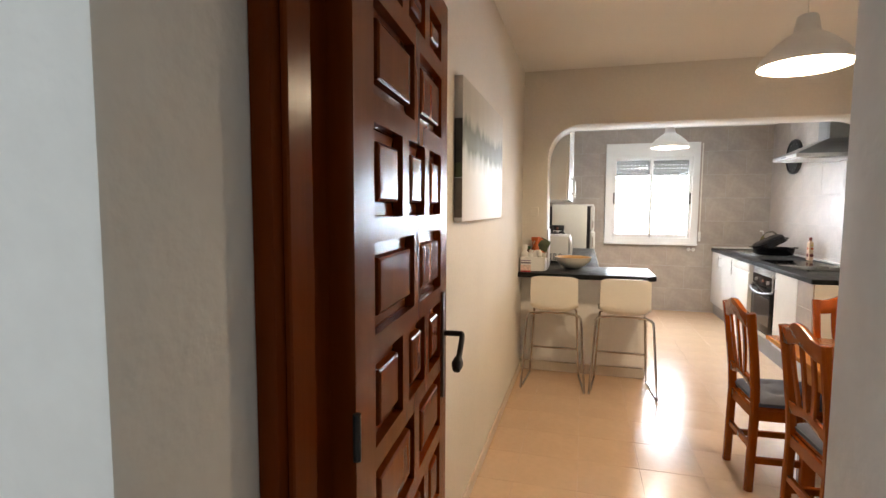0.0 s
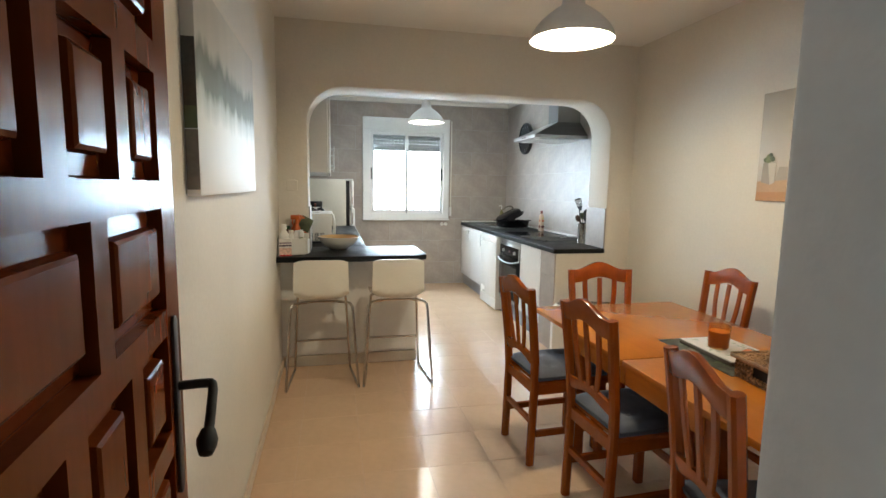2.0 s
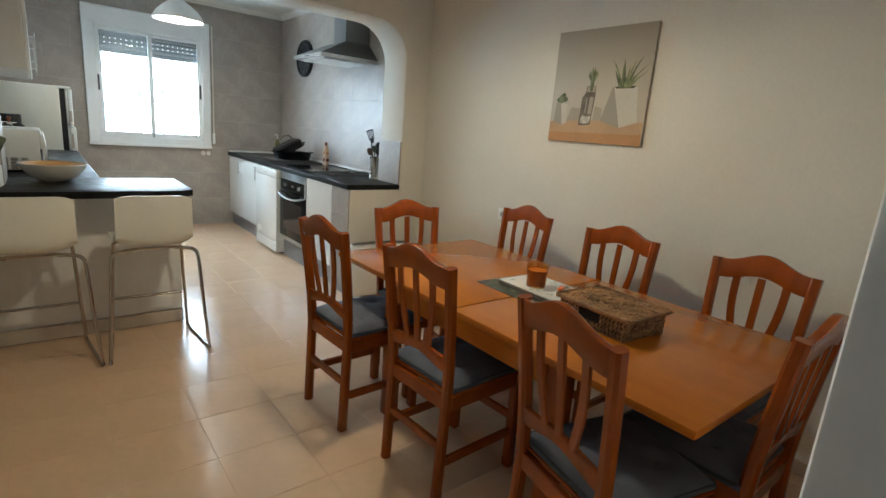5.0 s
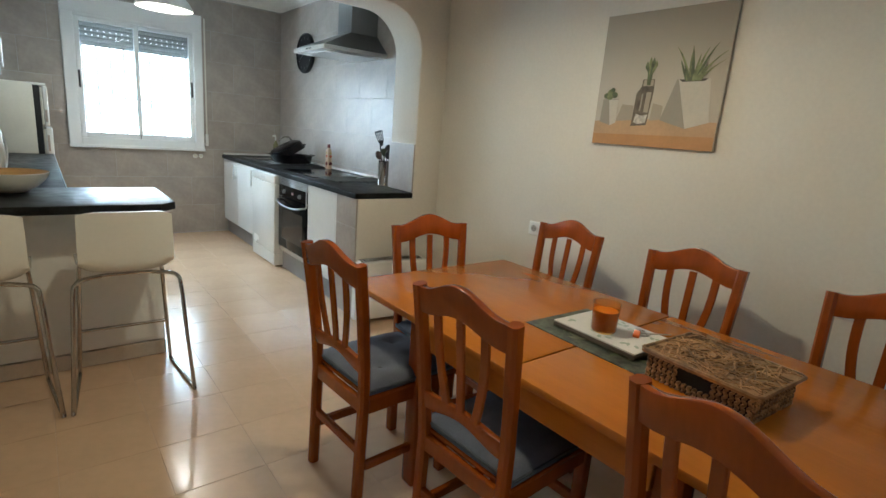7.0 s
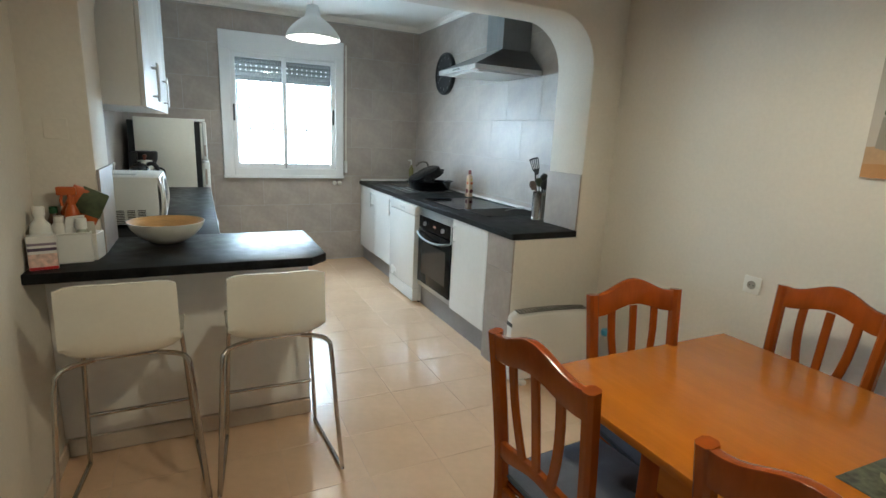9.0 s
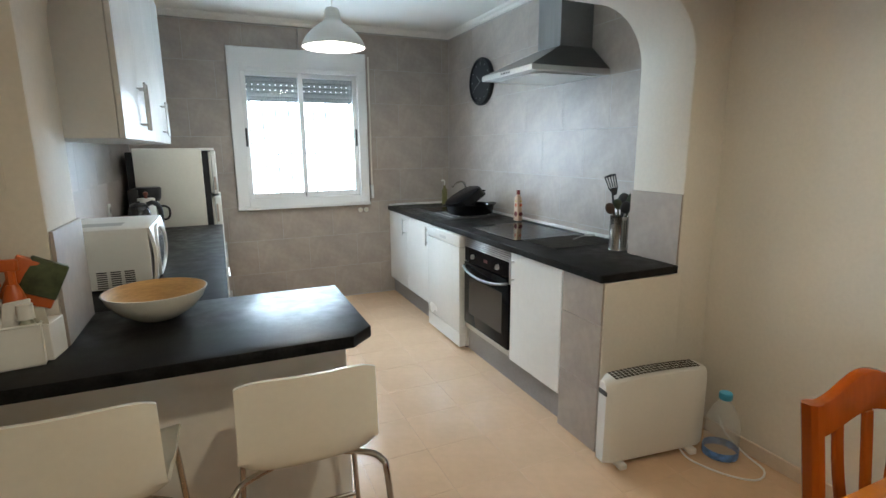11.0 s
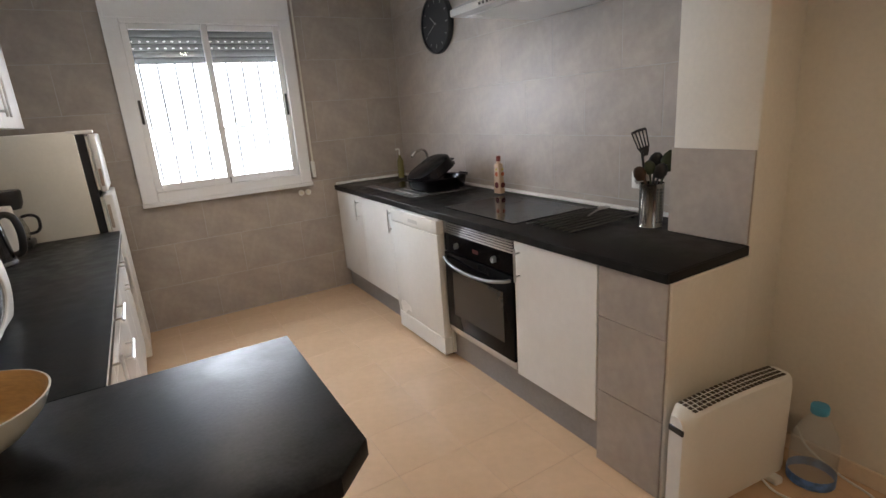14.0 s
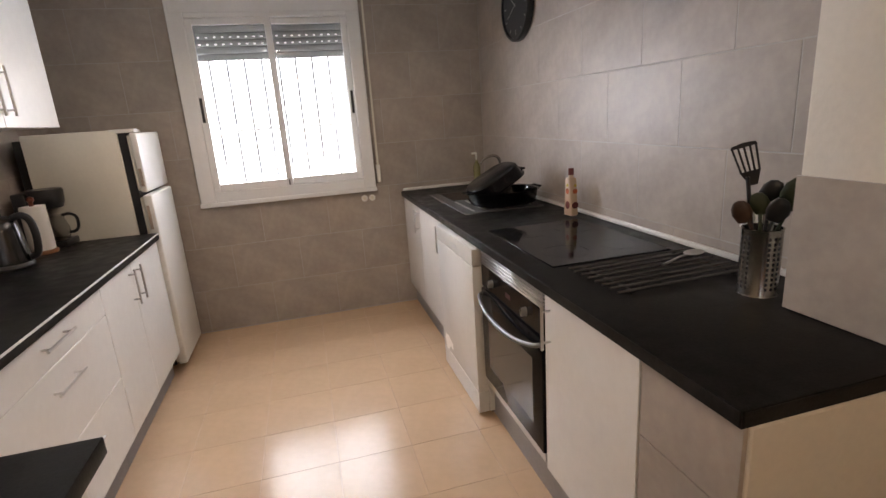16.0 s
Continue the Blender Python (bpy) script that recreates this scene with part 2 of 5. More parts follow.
floor = setting("floor", box(-1.5, 2.8, -2.1, 8.0, -0.12, -0.0012), FLOOR_GROUT, "beige ceramic tile floor with pale thin joints, glossy", "floor")
setting("ceiling", box(-1.5, 2.8, -2.1, 8.0, ZC, ZC + 0.1), CEILING, "plain white painted ceiling of dining room and kitchen", "ceiling")
wall_west = setting("wall_west", box(XW - 0.15, XW, 0.9, 8.0, 0, ZC), PLASTER, "cream painted plaster wall, tiled grey along the kitchen", "wall")
wall_east = setting("wall_east", box(XE, XE + 0.15, 0.7, 8.0, 0, ZC), PLASTER, "cream painted plaster wall, tiled grey along the kitchen", "wall")

# north wall with its window opening
NX0, NX1, NZ0, NZ1 = 0.53, 1.61, 1.0, 2.18
b = box(XW, NX0, YN, 8.0, 0, ZC)
box(NX1, XE, YN, 8.0, 0, ZC, bm=b)
box(NX0, NX1, YN, 8.0, 0, NZ0, bm=b)
box(NX0, NX1, YN, 8.0, NZ1, ZC, bm=b)
wall_north = setting("wall_north", b, GROUT, "kitchen end wall clad in grey stone-look tiles round the window", "wall")

# arch wall between dining room and kitchen
outline = [(XW - 0.04, 0), (-0.14, 0)] + arc(0.135, 1.865, 0.275, 180, 90, 10) + arc(2.065, 1.86, 0.28, 90, 0, 10) + [(2.345, 0), (XE + 0.04, 0), (XE + 0.04, ZC + 0.04), (XW - 0.04, ZC + 0.04)]
wall_arch = setting("wall_arch", prism(outline, YB - YA, "y", YA, bevel=0.012), PLASTER, "cream plaster wall with a wide round-cornered opening", "wall", smooth=True)
low_wall = setting("wall_low", box(1.897, 2.375, YA - 0.0012, YB - 0.03, 0, 0.858, 0.004), PLASTER, "low white plaster wall ending the kitchen counter", "wall", smooth=True)

# wall with the doorway, and the hall behind it
OX0, OX1, OZ = -0.235, 0.615, 2.06
b = box(OX1, XE, 0.86, YS, 0, ZC, 0.012, 2)
setting("wall_south", b, WHITE_PLASTER, "thick white plaster wall beside the doorway with a rough rounded corner", "wall", smooth=True)
b = box(-1.4, OX0 - 0.035, 0.493, 1.06, 0, ZC, 0.01, 2)
box(OX1 + 0.05, 2.7, 0.48, 0.855, 0, ZC, 0.01, 2, bm=b)
box(OX0 - 0.035, OX1 + 0.05, 0.50, 1.05, OZ + 0.04, ZC, bm=b)
setting("wall_hall", b, WHITE_PLASTER, "white plaster hall wall round the doorway", "wall", smooth=True)
b = box(-1.5, -1.4, -2.1, 1.0, 0, ZC)
box(1.7, 1.8, -2.1, 0.8, 0, ZC, bm=b)
box(-1.4, 1.7, -2.1, -2.0, 0, ZC, bm=b)
setting("wall_hall_outer", b, WHITE_PLASTER, "white plaster walls of the hall", "wall")

# kitchen ceiling moulding
b = bmesh.new()
cove = [(0, 0), (0.05, 0), (0.042, -0.012), (0.02, -0.022), (0.012, -0.044), (0, -0.05)]
join(b, prism([(XW + u, ZC + v) for u, v in cove], YN - YB, "y", YB))
join(b, prism([(XE - 0.012 - u, ZC + v) for u, v in cove], YN - YB, "y", YB))
join(b, prism([(YN - 0.012 - u, ZC + v) for u, v in cove], XE - XW, "x", XW))
setting("trim", b, CEILING, "white plaster moulding under the kitchen ceiling", "trim", smooth=True)

# beige skirting
b = box(XE - 0.012, XE, YS, YA, 0, 0.07, 0.003)
box(XW, XW + 0.01, 1.1, YA, 0, 0.07, 0.003, bm=b)
box(2.345, XE - 0.012, YA - 0.01, YA, 0, 0.07, 0.003, bm=b)
setting("baseboard", b, material("pale_skirting_tile", (0.68, 0.56, 0.43), 0.35, vary=0.05), "low beige tile skirting along the walls", "baseboard")

# ---- door ----
frame_ob = thing("door_frame", "dark red-brown varnished wooden door frame", "door frame", kind="structure")
part("jamb", box(OX0 - 0.035, OX0, 0.715, 1.06, 0, OZ, 0.006, 2), DOOR_WOOD, frame_ob)
part("jamb", box(OX1 - 0.006, OX1 + 0.045, 0.715, 0.995, 0, OZ, 0.005, 2), DOOR_WOOD, frame_ob)
part("head", box(OX0 - 0.035, OX1 + 0.045, 0.715, 1.045, OZ, OZ + 0.04, 0.006, 2), DOOR_WOOD, frame_ob)
part("door_stop", box(OX0, OX0 + 0.012, 0.735, 0.80, 0, OZ, 0.003), DOOR_WOOD, frame_ob)

DW_, DH = 0.785, 2.03
door = thing("door_1", "open mahogany-stained door with many small raised panels, black iron lever", "door",
             pose(-0.19, 0.868, 0.006, 0, 0, 90 + 4.25), kind="structure")
# local x runs along the leaf from the hinge, local -y is the face seen


def door_leaf():
    """Stiles, rails and small raised panels with sunk borders on both faces."""
    body = bmesh.new()
    box(0.01, DW_ - 0.01, 0.021, 0.029, 0.01, DH - 0.01, bm=body)
    cells = []
    rows = [(0.12, 0.29, "three"), (0.335, 0.505, "two"), (0.55, 0.72, "three"), (0.765, 0.935, "two"), (0.98, 1.15, "three"), (1.195, 1.365, "two"), (1.41, 1.58, "three"),
            (1.63, 1.80, "two"), (1.845, 1.95, "three")]
    cuts = {"two": [(0.1, 0.385), (0.435, 0.695)], "three": [(0.1, 0.285), (0.337, 0.49), (0.54, 0.69)]}
    for z0, z1, kind in rows:
        for x0, x1 in cuts[kind]:
            cells.append((x0, x1, z0, z1))
    # solid lattice: strips between the cells
    zs = sorted({0, DH, *[c[2] for c in cells], *[c[3] for c in cells]})
    for za, zb in zip(zs, zs[1:]):
        inside = sorted((c[0], c[1]) for c in cells if c[2] <= za + 1e-6 and c[3] >= zb - 1e-6)
        x = 0
        for x0, x1 in inside + [(DW_, DW_)]:
            if x0 - x > 1e-6:
                box(x, x0, 0, 0.05, za, zb, bm=body)
            x = x1
    bmesh.ops.remove_doubles(body, verts=body.verts, dist=1e-5)
    return body, cells


leaf_bm, leaf_cells = door_leaf()
part("leaf", leaf_bm, DOOR_WOOD, door, smooth=False)


def raised_panel(w, h):
    """A field that slopes up from its border to a flat middle."""
    bm = bmesh.new()
    levels = [(0.0, 0.010), (0.004, 0.008), (0.028, 0.006), (0.031, -0.008), (0.036, -0.011), (0.05, -0.0115)]
    rings = []
    for inset, out in levels:
        y = 0.012 + out
        rings.append([bm.verts.new((x, y, z)) for x, z in ((inset, inset), (w - inset, inset), (w - inset, h - inset), (inset, h - inset))])
    for a, c in zip(rings, rings[1:]):
        for i in range(4):
            bm.faces.new((a[i], a[(i + 1) % 4], c[(i + 1) % 4], c[i]))
    bm.faces.new(rings[-1])
    return bm


for x0, x1, z0, z1 in leaf_cells:
    p = part("raised_panel", raised_panel(x1 - x0, z1 - z0), DOOR_WOOD, door, smooth=False)
    p.matrix_basis = pose(x0, 0.0, z0)
    p = part("raised_panel", place(raised_panel(x1 - x0, z1 - z0), Matrix.Translation((x1 - x0, 0.05, 0)) @ Matrix.Rotation(math.pi, 4, "Z")), DOOR_WOOD, door, smooth=False)
    p.matrix_basis = pose(x0, 0.0, z0)
handle = part("handle", prism(arc(0.725, 1.16, 0.016, 0, 180, 6) + arc(0.725, 0.86, 0.016, 180, 360, 6), 0.006, "y", -0.006, bevel=0.0015), IRON, door, "black iron lever handle on a long plate")
part("lever", tube(smooth_path([(0.728, 0.0, 1.045), (0.728, -0.05, 1.046), (0.722, -0.062, 1.043), (0.69, -0.064, 1.02), (0.655, -0.064, 0.995), (0.628, -0.064, 0.982)], 4), 0.0085,
                   taper=None), IRON, handle)
part("lever_knob", place(lathe([(0, -0.026), (0.011, -0.022), (0.016, -0.008), (0.017, 0.004), (0.012, 0.02), (0, 0.026)], 14), pose(0.63, -0.064, 0.982, 0, 55, 0)), IRON, handle)

for z in (0.2, 1.05, 1.85):
    part("hinge", tube([(-0.006, -0.004, z - 0.04), (-0.006, -0.004, z + 0.04)], 0.007, 10), IRON, door, "black iron hinge")

# ---- window ----
window = thing("window_1", "white aluminium sliding window with raised roller shutter and bright daylight", "window", kind="structure")
# casing on the wall
FY = 7.745
ox0, ox1, oz0, oz1 = 0.455, 1.676, 0.935, 2.347
ix0, ix1, iz0, iz1 = 0.556, 1.589, 1.03, 2.15
b = box(ox0, ix0, FY, YN + 0.02, oz0, oz1, 0.004)
box(ix1, ox1, FY, YN + 0.02, oz0, oz1, 0.004, bm=b)
box(ix0, ix1, FY, YN + 0.02, oz0, iz0, 0.004, bm=b)
box(ix0, ix1, FY, YN + 0.02, iz1, oz1, 0.004, bm=b)
part("casing", b, ALUMINIUM, window)
part("shutter_box_lid", box(ox0 + 0.02, ox1 - 0.02, FY - 0.006, FY - 0.001, iz1 + 0.03, oz1 - 0.012, 0.002), ALUMINIUM, window)
part("window_sill", box(ox0 - 0.005, ox1 + 0.005, FY - 0.012, FY, oz0 - 0.005, oz0 + 0.025, 0.004), ALUMINIUM, window)
part("outer_lining", box(ix0, ix1, YN + 0.02, 8.0, iz0 - 0.03, iz0, 0.002), ALUMINIUM, window)


def sash(x0, x1, y):
    s = 0.042
    bm = box(x0, x0 + s, y, y + 0.026, iz0, iz1, 0.003)
    box(x1 - s, x1, y, y + 0.026, iz0, iz1, 0.003, bm=bm)
    box(x0 + s, x1 - s, y, y + 0.026, iz0, iz0 + 0.05, 0.003, bm=bm)
    box(x0 + s, x1 - s, y, y + 0.026, iz1 - 0.04, iz1, 0.003, bm=bm)
    ob = part("sash", bm, ALUMINIUM, window)
    pane = part("pane", box(x0 + s - 0.004, x1 - s + 0.004, y + 0.011, y + 0.015, iz0 + 0.045, iz1 - 0.035), GLASS, ob)
    pane.visible_shadow = False
    return ob


left_sash = sash(ix0, 1.085, 7.755)
right_sash = sash(1.045, ix1, 7.784)
for ob, x in ((left_sash, 0.572), (right_sash, 1.572)):
    part("latch", box(x - 0.009, x + 0.009, 7.75 if x < 1 else 7.775, 7.757 if x < 1 else 7.785, 1.50, 1.66, 0.004, 2), BLACK_PLASTIC, ob, "black finger latch")
part("lock", box(1.058, 1.066, 7.748, 7.756, 1.035, 1.075, 0.002), BLACK_PLASTIC, left_sash)
b = bmesh.new()
for k in range(6):
    join(b, prism([(YN + 0.09 + 0.006 * math.cos(a), 1.925 + 0.045 * k + 0.0225 * math.sin(a)) for a in [math.pi * (0.5 + i / 6) for i in range(7)]] +
                  [(YN + 0.098, 1.925 + 0.045 * k - 0.022), (YN + 0.098, 1.925 + 0.045 * k + 0.022)], ix1 - ix0, "x", ix0))
shutter = part("roller_shutter", b, material("shutter_slats", (0.2, 0.205, 0.2), 0.5, vary=0.05), window, "raised pale grey roller shutter with light slots")
SLOT = glow_material("slot_light", (1, 1, 1), 1.6)
for k in (1, 2):
    for i in range(19):
        x = ix0 + 0.05 + i * 0.0505
        part("light_slot", box(x - 0.007, x + 0.007, YN + 0.0815, YN + 0.084, 1.962 + 0.045 * k - 0.003, 1.962 + 0.045 * k + 0.003), SLOT, shutter, smooth=False)
part("shutter_strap", box(1.70, 1.714, FY + 0.018, FY + 0.022, 1.12, 2.33), CREAM_PLASTIC, window, smooth=False)
part("strap_guide", box(1.693, 1.722, FY + 0.012, FY + 0.045, 0.99, 1.12, 0.004, 2), WHITE_PLASTIC, window)
BARS = material("grille_paint", (0.3, 0.3, 0.3), 0.5)
grille = thing("window_grille", "thin grey iron bars outside the kitchen window", "window grille")
for i in range(9):
    part("bar", box(ix0 + 0.06 + i * 0.118, ix0 + 0.078 + i * 0.118, 8.03, 8.038, 0.95, 2.25, 0.002), BARS, grille)
part("rail", box(ix0 - 0.1, ix1 + 0.1, 8.024, 8.03, 1.42, 1.445, 0.002), ALUMINIUM, grille)
part("rail", box(ix0 - 0.1, ix1 + 0.1, 8.024, 8.03, 0.95, 0.975, 0.002), ALUMINIUM, grille)
part("bracket", box(ix0 - 0.1, ix0 - 0.08, 8.0, 8.03, 1.42, 1.445), ALUMINIUM, grille)
part("bracket", box(ix1 + 0.08, ix1 + 0.1, 8.0, 8.03, 1.42, 1.445), ALUMINIUM, grille)
setting("backdrop", box(-6, 8, 13.0, 13.1, -0.5, 7), BACKDROP, "bright white daylight haze outside the window", "backdrop")
setting("ground", box(-60, 60, 8.001, 120, -0.3, -0.1), material("pale_paving", (0.5, 0.48, 0.44), 0.8, vary=0.08), "pale paved yard outside", "ground")


# ---- dining room ----
def bar(p, q, w, d, bevel=0.006, bm=None):
    """Square bar from p to q, w wide across x and d deep across y."""
    p, q = Vector(p), Vector(q)
    b = bmesh.new()
    g = bmesh.ops.create_cube(b, size=1.0)
    for v in g["verts"]:
        base = q if v.co.z > 0 else p
        v.co = Vector((base.x + v.co.x * w, base.y + v.co.y * d, base.z))
    bmesh.ops.bevel(b, geom=list(b.edges), offset=bevel, segments=2, affect="EDGES", profile=0.5)
    return join(bm, b) if bm is not None else b


def ribbon(path, w, d, bevel=0.006):
    """A flat bar swept along a path in the plane of x and z, with depth across y given per point."""
    bm = bmesh.new()
    pts = [Vector(p) for p in path]
    rings = []
    for i, p in enumerate(pts):
        t = (pts[min(i + 1, len(pts) - 1)] - pts[max(i - 1, 0)]).normalized()
        side = t.cross(Vector((0, 1, 0))).normalized()
        out = side.cross(t).normalized()
        c = 0.25 * min(w, d)
        ring = []
        for u, v in ((-w / 2 + c, -d / 2), (w / 2 - c, -d / 2), (w / 2, -d / 2 + c), (w / 2, d / 2 - c), (w / 2 - c, d / 2), (-w / 2 + c, d / 2), (-w / 2, d / 2 - c), (-w / 2, -d / 2 + c)):
            ring.append(bm.verts.new(p + side * u + out * v))
        rings.append(ring)
    for a, b in zip(rings, rings[1:]):
        for k in range(8):
            bm.faces.new((a[k], a[(k + 1) % 8], b[(k + 1) % 8], b[k]))
    bm.faces.new(rings[0][::-1])
    bm.faces.new(rings[-1])
    return bm


def back_y(z):
    """How far the chair's back leans at a height."""
    return -0.20 - 0.05 * max(0, (z - 0.45) / 0.48) ** 1.3 - 0.012 * max(0, 0.45 - z) / 0.45


def dining_chair():
    c = thing("dining_chair", "varnished pine dining chair with slatted arched back and blue-grey tufted cushion", "chair", group="chairs round the table")
    for s in (-1, 1):
        path = [(s * (0.165 + 0.018 * max(0, (z - 0.4) / 0.5)), back_y(z), z) for z in (0.0, 0.2, 0.42, 0.55, 0.7, 0.83, 0.9, 0.916, 0.922)]
        part("back_post", ribbon(path, 0.036, 0.04), CHAIR_WOOD, c)
        part("front_leg", bar((s * 0.17, 0.18, 0), (s * 0.17, 0.18, 0.43), 0.038, 0.038), CHAIR_WOOD, c)
        part("side_rail", box(s * 0.17 - 0.012, s * 0.17 + 0.012, -0.19, 0.17, 0.375, 0.432, 0.004), CHAIR_WOOD, c)
        part("side_stretcher", box(s * 0.17 - 0.011, s * 0.17 + 0.011, -0.19, 0.17, 0.15, 0.185, 0.004), CHAIR_WOOD, c)
    part("front_rail", box(-0.16, 0.16, 0.17, 0.193, 0.375, 0.432, 0.004), CHAIR_WOOD, c)
    part("rear_rail", box(-0.155, 0.155, -0.212, -0.19, 0.375, 0.432, 0.004), CHAIR_WOOD, c)
    part("rear_stretcher", box(-0.155, 0.155, -0.216, -0.196, 0.21, 0.245, 0.004), CHAIR_WOOD, c)
    part("front_stretcher", box(-0.16, 0.16, 0.17, 0.19, 0.21, 0.245, 0.004), CHAIR_WOOD, c)
    # arched crest rail
    n = 16
    top, low = [], []
    for i in range(n + 1):
        x = -0.172 + 0.344 * i / n
        u = x / 0.172
        bump = 0.5 * (1 + math.cos(math.pi * min(1, abs(u) / 0.92)))
        top.append((x, 0.92 + 0.047 * bump))
        low.append((x, 0.842 + 0.033 * bump))
    crest = prism(top + low[::-1], 0.026, "y", -0.013, bevel=0.005)
    for v in crest.verts:
        v.co.y += back_y(v.co.z) - 0.012 * (1 - (v.co.x / 0.2) ** 2)
    part("crest_rail", crest, CHAIR_WOOD, c)
    top, low = [], []
    for i in range(n + 1):
        x = -0.158 + 0.316 * i / n
        u = x / 0.158
        bump = 0.5 * (1 + math.cos(math.pi * abs(u)))
        top.append((x, 0.585 + 0.012 * bump))
        low.append((x, 0.53 + 0.028 * bump))
    rail = prism(top + low[::-1], 0.02, "y", -0.01, bevel=0.004)
    for v in rail.verts:
        v.co.y += back_y(v.co.z) - 0.006
    part("lower_back_rail", rail, CHAIR_WOOD, c)
    for k in (-1, 0, 1):
        path = [(k * (0.058 + 0.036 * t + 0.012 * math.sin(math.pi * t)), back_y(0.585 + 0.275 * t) - 0.010, 0.585 + 0.285 * t) for t in [i / 6 for i in range(7)]]
        part("back_slat", ribbon(path, 0.03, 0.012), CHAIR_WOOD, c)
    part("seat", box(-0.19, 0.19, -0.195, 0.205, 0.432, 0.45, 0.007, 2), CHAIR_WOOD, c)
    # tufted pad
    g = 21
    grid = []
    for j in range(g):
        row = []
        for i in range(g):
            u, v = -1 + 2 * i / (g - 1), -1 + 2 * j / (g - 1)
            h = 0.034 * (1 - abs(u) ** 5) ** 0.5 * (1 - abs(v) ** 5) ** 0.5
            for tu in (-0.42, 0.42):
                for tv in (-0.42, 0.42):
                    h -= 0.022 * math.exp(-((u - tu) ** 2 + (v - tv) ** 2) / 0.022)
            row.append((0.186 * u, 0.005 + 0.195 * v, 0.466 + h))
        grid.append(row)
    pad = bmesh.new()
    vs = [[pad.verts.new(p) for p in row] for row in grid]
    for r1, r2 in zip(vs, vs[1:]):
        for i in range(g - 1):
            pad.faces.new((r1[i], r1[i + 1], r2[i + 1], r2[i]))
    rim = [e for e in pad.edges if len(e.link_faces) == 1]
    ext = bmesh.ops.extrude_edge_only(pad, edges=rim)
    for v in ext["geom"]:
        if isinstance(v, bmesh.types.BMVert):
            v.co.z = 0.4505
    cushion = part("cushion", pad, CUSHION, c, "blue-grey tufted seat pad")
    part("piping", tube([(0.187 * sx, 0.005 + 0.196 * sy, 0.466) for sx, sy in ((-1, -0.95), (-0.95, -1), (0.95, -1), (1, -0.95), (1, 0.95), (0.95, 1), (-0.95, 1), (-1, 0.95))], 0.005, 6, closed=True), CUSHION_EDGE, cushion)
    for tu in (-0.42, 0.42):
        for tv in (-0.42, 0.42):
            part("button", place(lathe([(0.011, -0.004), (0.011, 0.001), (0.007, 0.004), (0, 0.005)], 10), pose(0.186 * tu, 0.005 + 0.195 * tv, 0.479)), CUSHION_EDGE, cushion)
    return c


chair = dining_chair()
chair.matrix_world = pose(1.215, 3.105, 0, 0, 0, -87)
for x, y, r in ((1.30, 2.507, -87.5), (1.278, 1.765, -103), (1.616, 3.187, 173.5), (2.056, 3.138, 87), (2.051, 2.472, 92), (2.07, 1.83, 90), (1.66, 1.69, 1)):
    copy_thing(chair, pose(x, y, 0, 0, 0, r))

# dining table: two halves with a seam
table = thing("dining_table", "honey-coloured varnished wooden extending dining table with a seam across", "table", pose(1.665, 2.465, 0))
TX, TY0, TY1, TS = 0.465, -0.935, 0.935, -0.005
part("tabletop", box(-TX, TX, TY0, TS - 0.0015, 0.684, 0.712, 0.007, 2), TABLE_WOOD, table)
part("tabletop", box(-TX, TX, TS + 0.0015, TY1, 0.684, 0.712, 0.007, 2), TABLE_WOOD, table)
for s in (-1, 1):
    for ya, yb in ((-0.456, TS - 0.002), (TS + 0.002, 0.441)):
        part("apron", box(s * 0.432 - 0.011, s * 0.432 + 0.011, ya, yb, 0.6, 0.684, 0.003), TABLE_WOOD, table)
    part("end_apron", box(-0.366, 0.366, s * 0.478 - 0.011, s * 0.478 + 0.011, 0.6, 0.684, 0.003), TABLE_WOOD, table)
    for y in (-0.49, 0.475):
        part("leg", bar((s * 0.398, y, 0), (s * 0.402, y, 0.684), 0.064, 0.068, 0.008), CHAIR_WOOD, table)


# pendants
def pendant(x, y, zrim, tone):
    p = thing("pendant_lamp", "lit %s metal bell pendant lamp hanging from the ceiling" % tone, "lamp", pose(x, y, zrim), group="pendant lamps")
    outer = [(0.202, 0.0), (0.197, 0.02), (0.181, 0.05), (0.156, 0.08), (0.124, 0.11), (0.092, 0.135), (0.064, 0.152), (0.056, 0.163), (0.052, 0.19), (0.045, 0.228), (0.037, 0.238), (0.012, 0.241)]
    part("shade", lathe(outer + [(r - 0.002, z - 0.0015) for r, z in outer[::-1]], 40), SHADE, p)
    part("reflector", lathe([(0.1975, 0.003), (0.19, 0.025), (0.174, 0.052), (0.148, 0.082), (0.116, 0.11), (0.084, 0.134), (0.05, 0.15), (0.0, 0.152)], 40), SHADE_IN, p, "white inner reflector")
    part("bulb", lathe([(0, -0.0), (0.02, 0.006), (0.032, 0.025), (0.033, 0.045), (0.024, 0.07), (0.014, 0.09), (0.014, 0.12), (0, 0.12)], 16), BULB, p, "glowing bulb").visible_shadow = False
    part("cord", tube([(0, 0, 0.238), (0, 0, ZC - zrim - 0.02)], 0.0032, 6), CREAM_PLASTIC, p)
    part("ceiling_cup", lathe([(0, ZC - zrim), (0.045, ZC - zrim), (0.045, ZC - zrim - 0.03), (0.03, ZC - zrim - 0.045), (0.004, ZC - zrim - 0.05)], 20), WHITE_PLASTIC, p)
    return p


pendant(1.174, 2.997, 2.125, "pale grey")
pendant(1.068, 6.298, 2.118, "white")

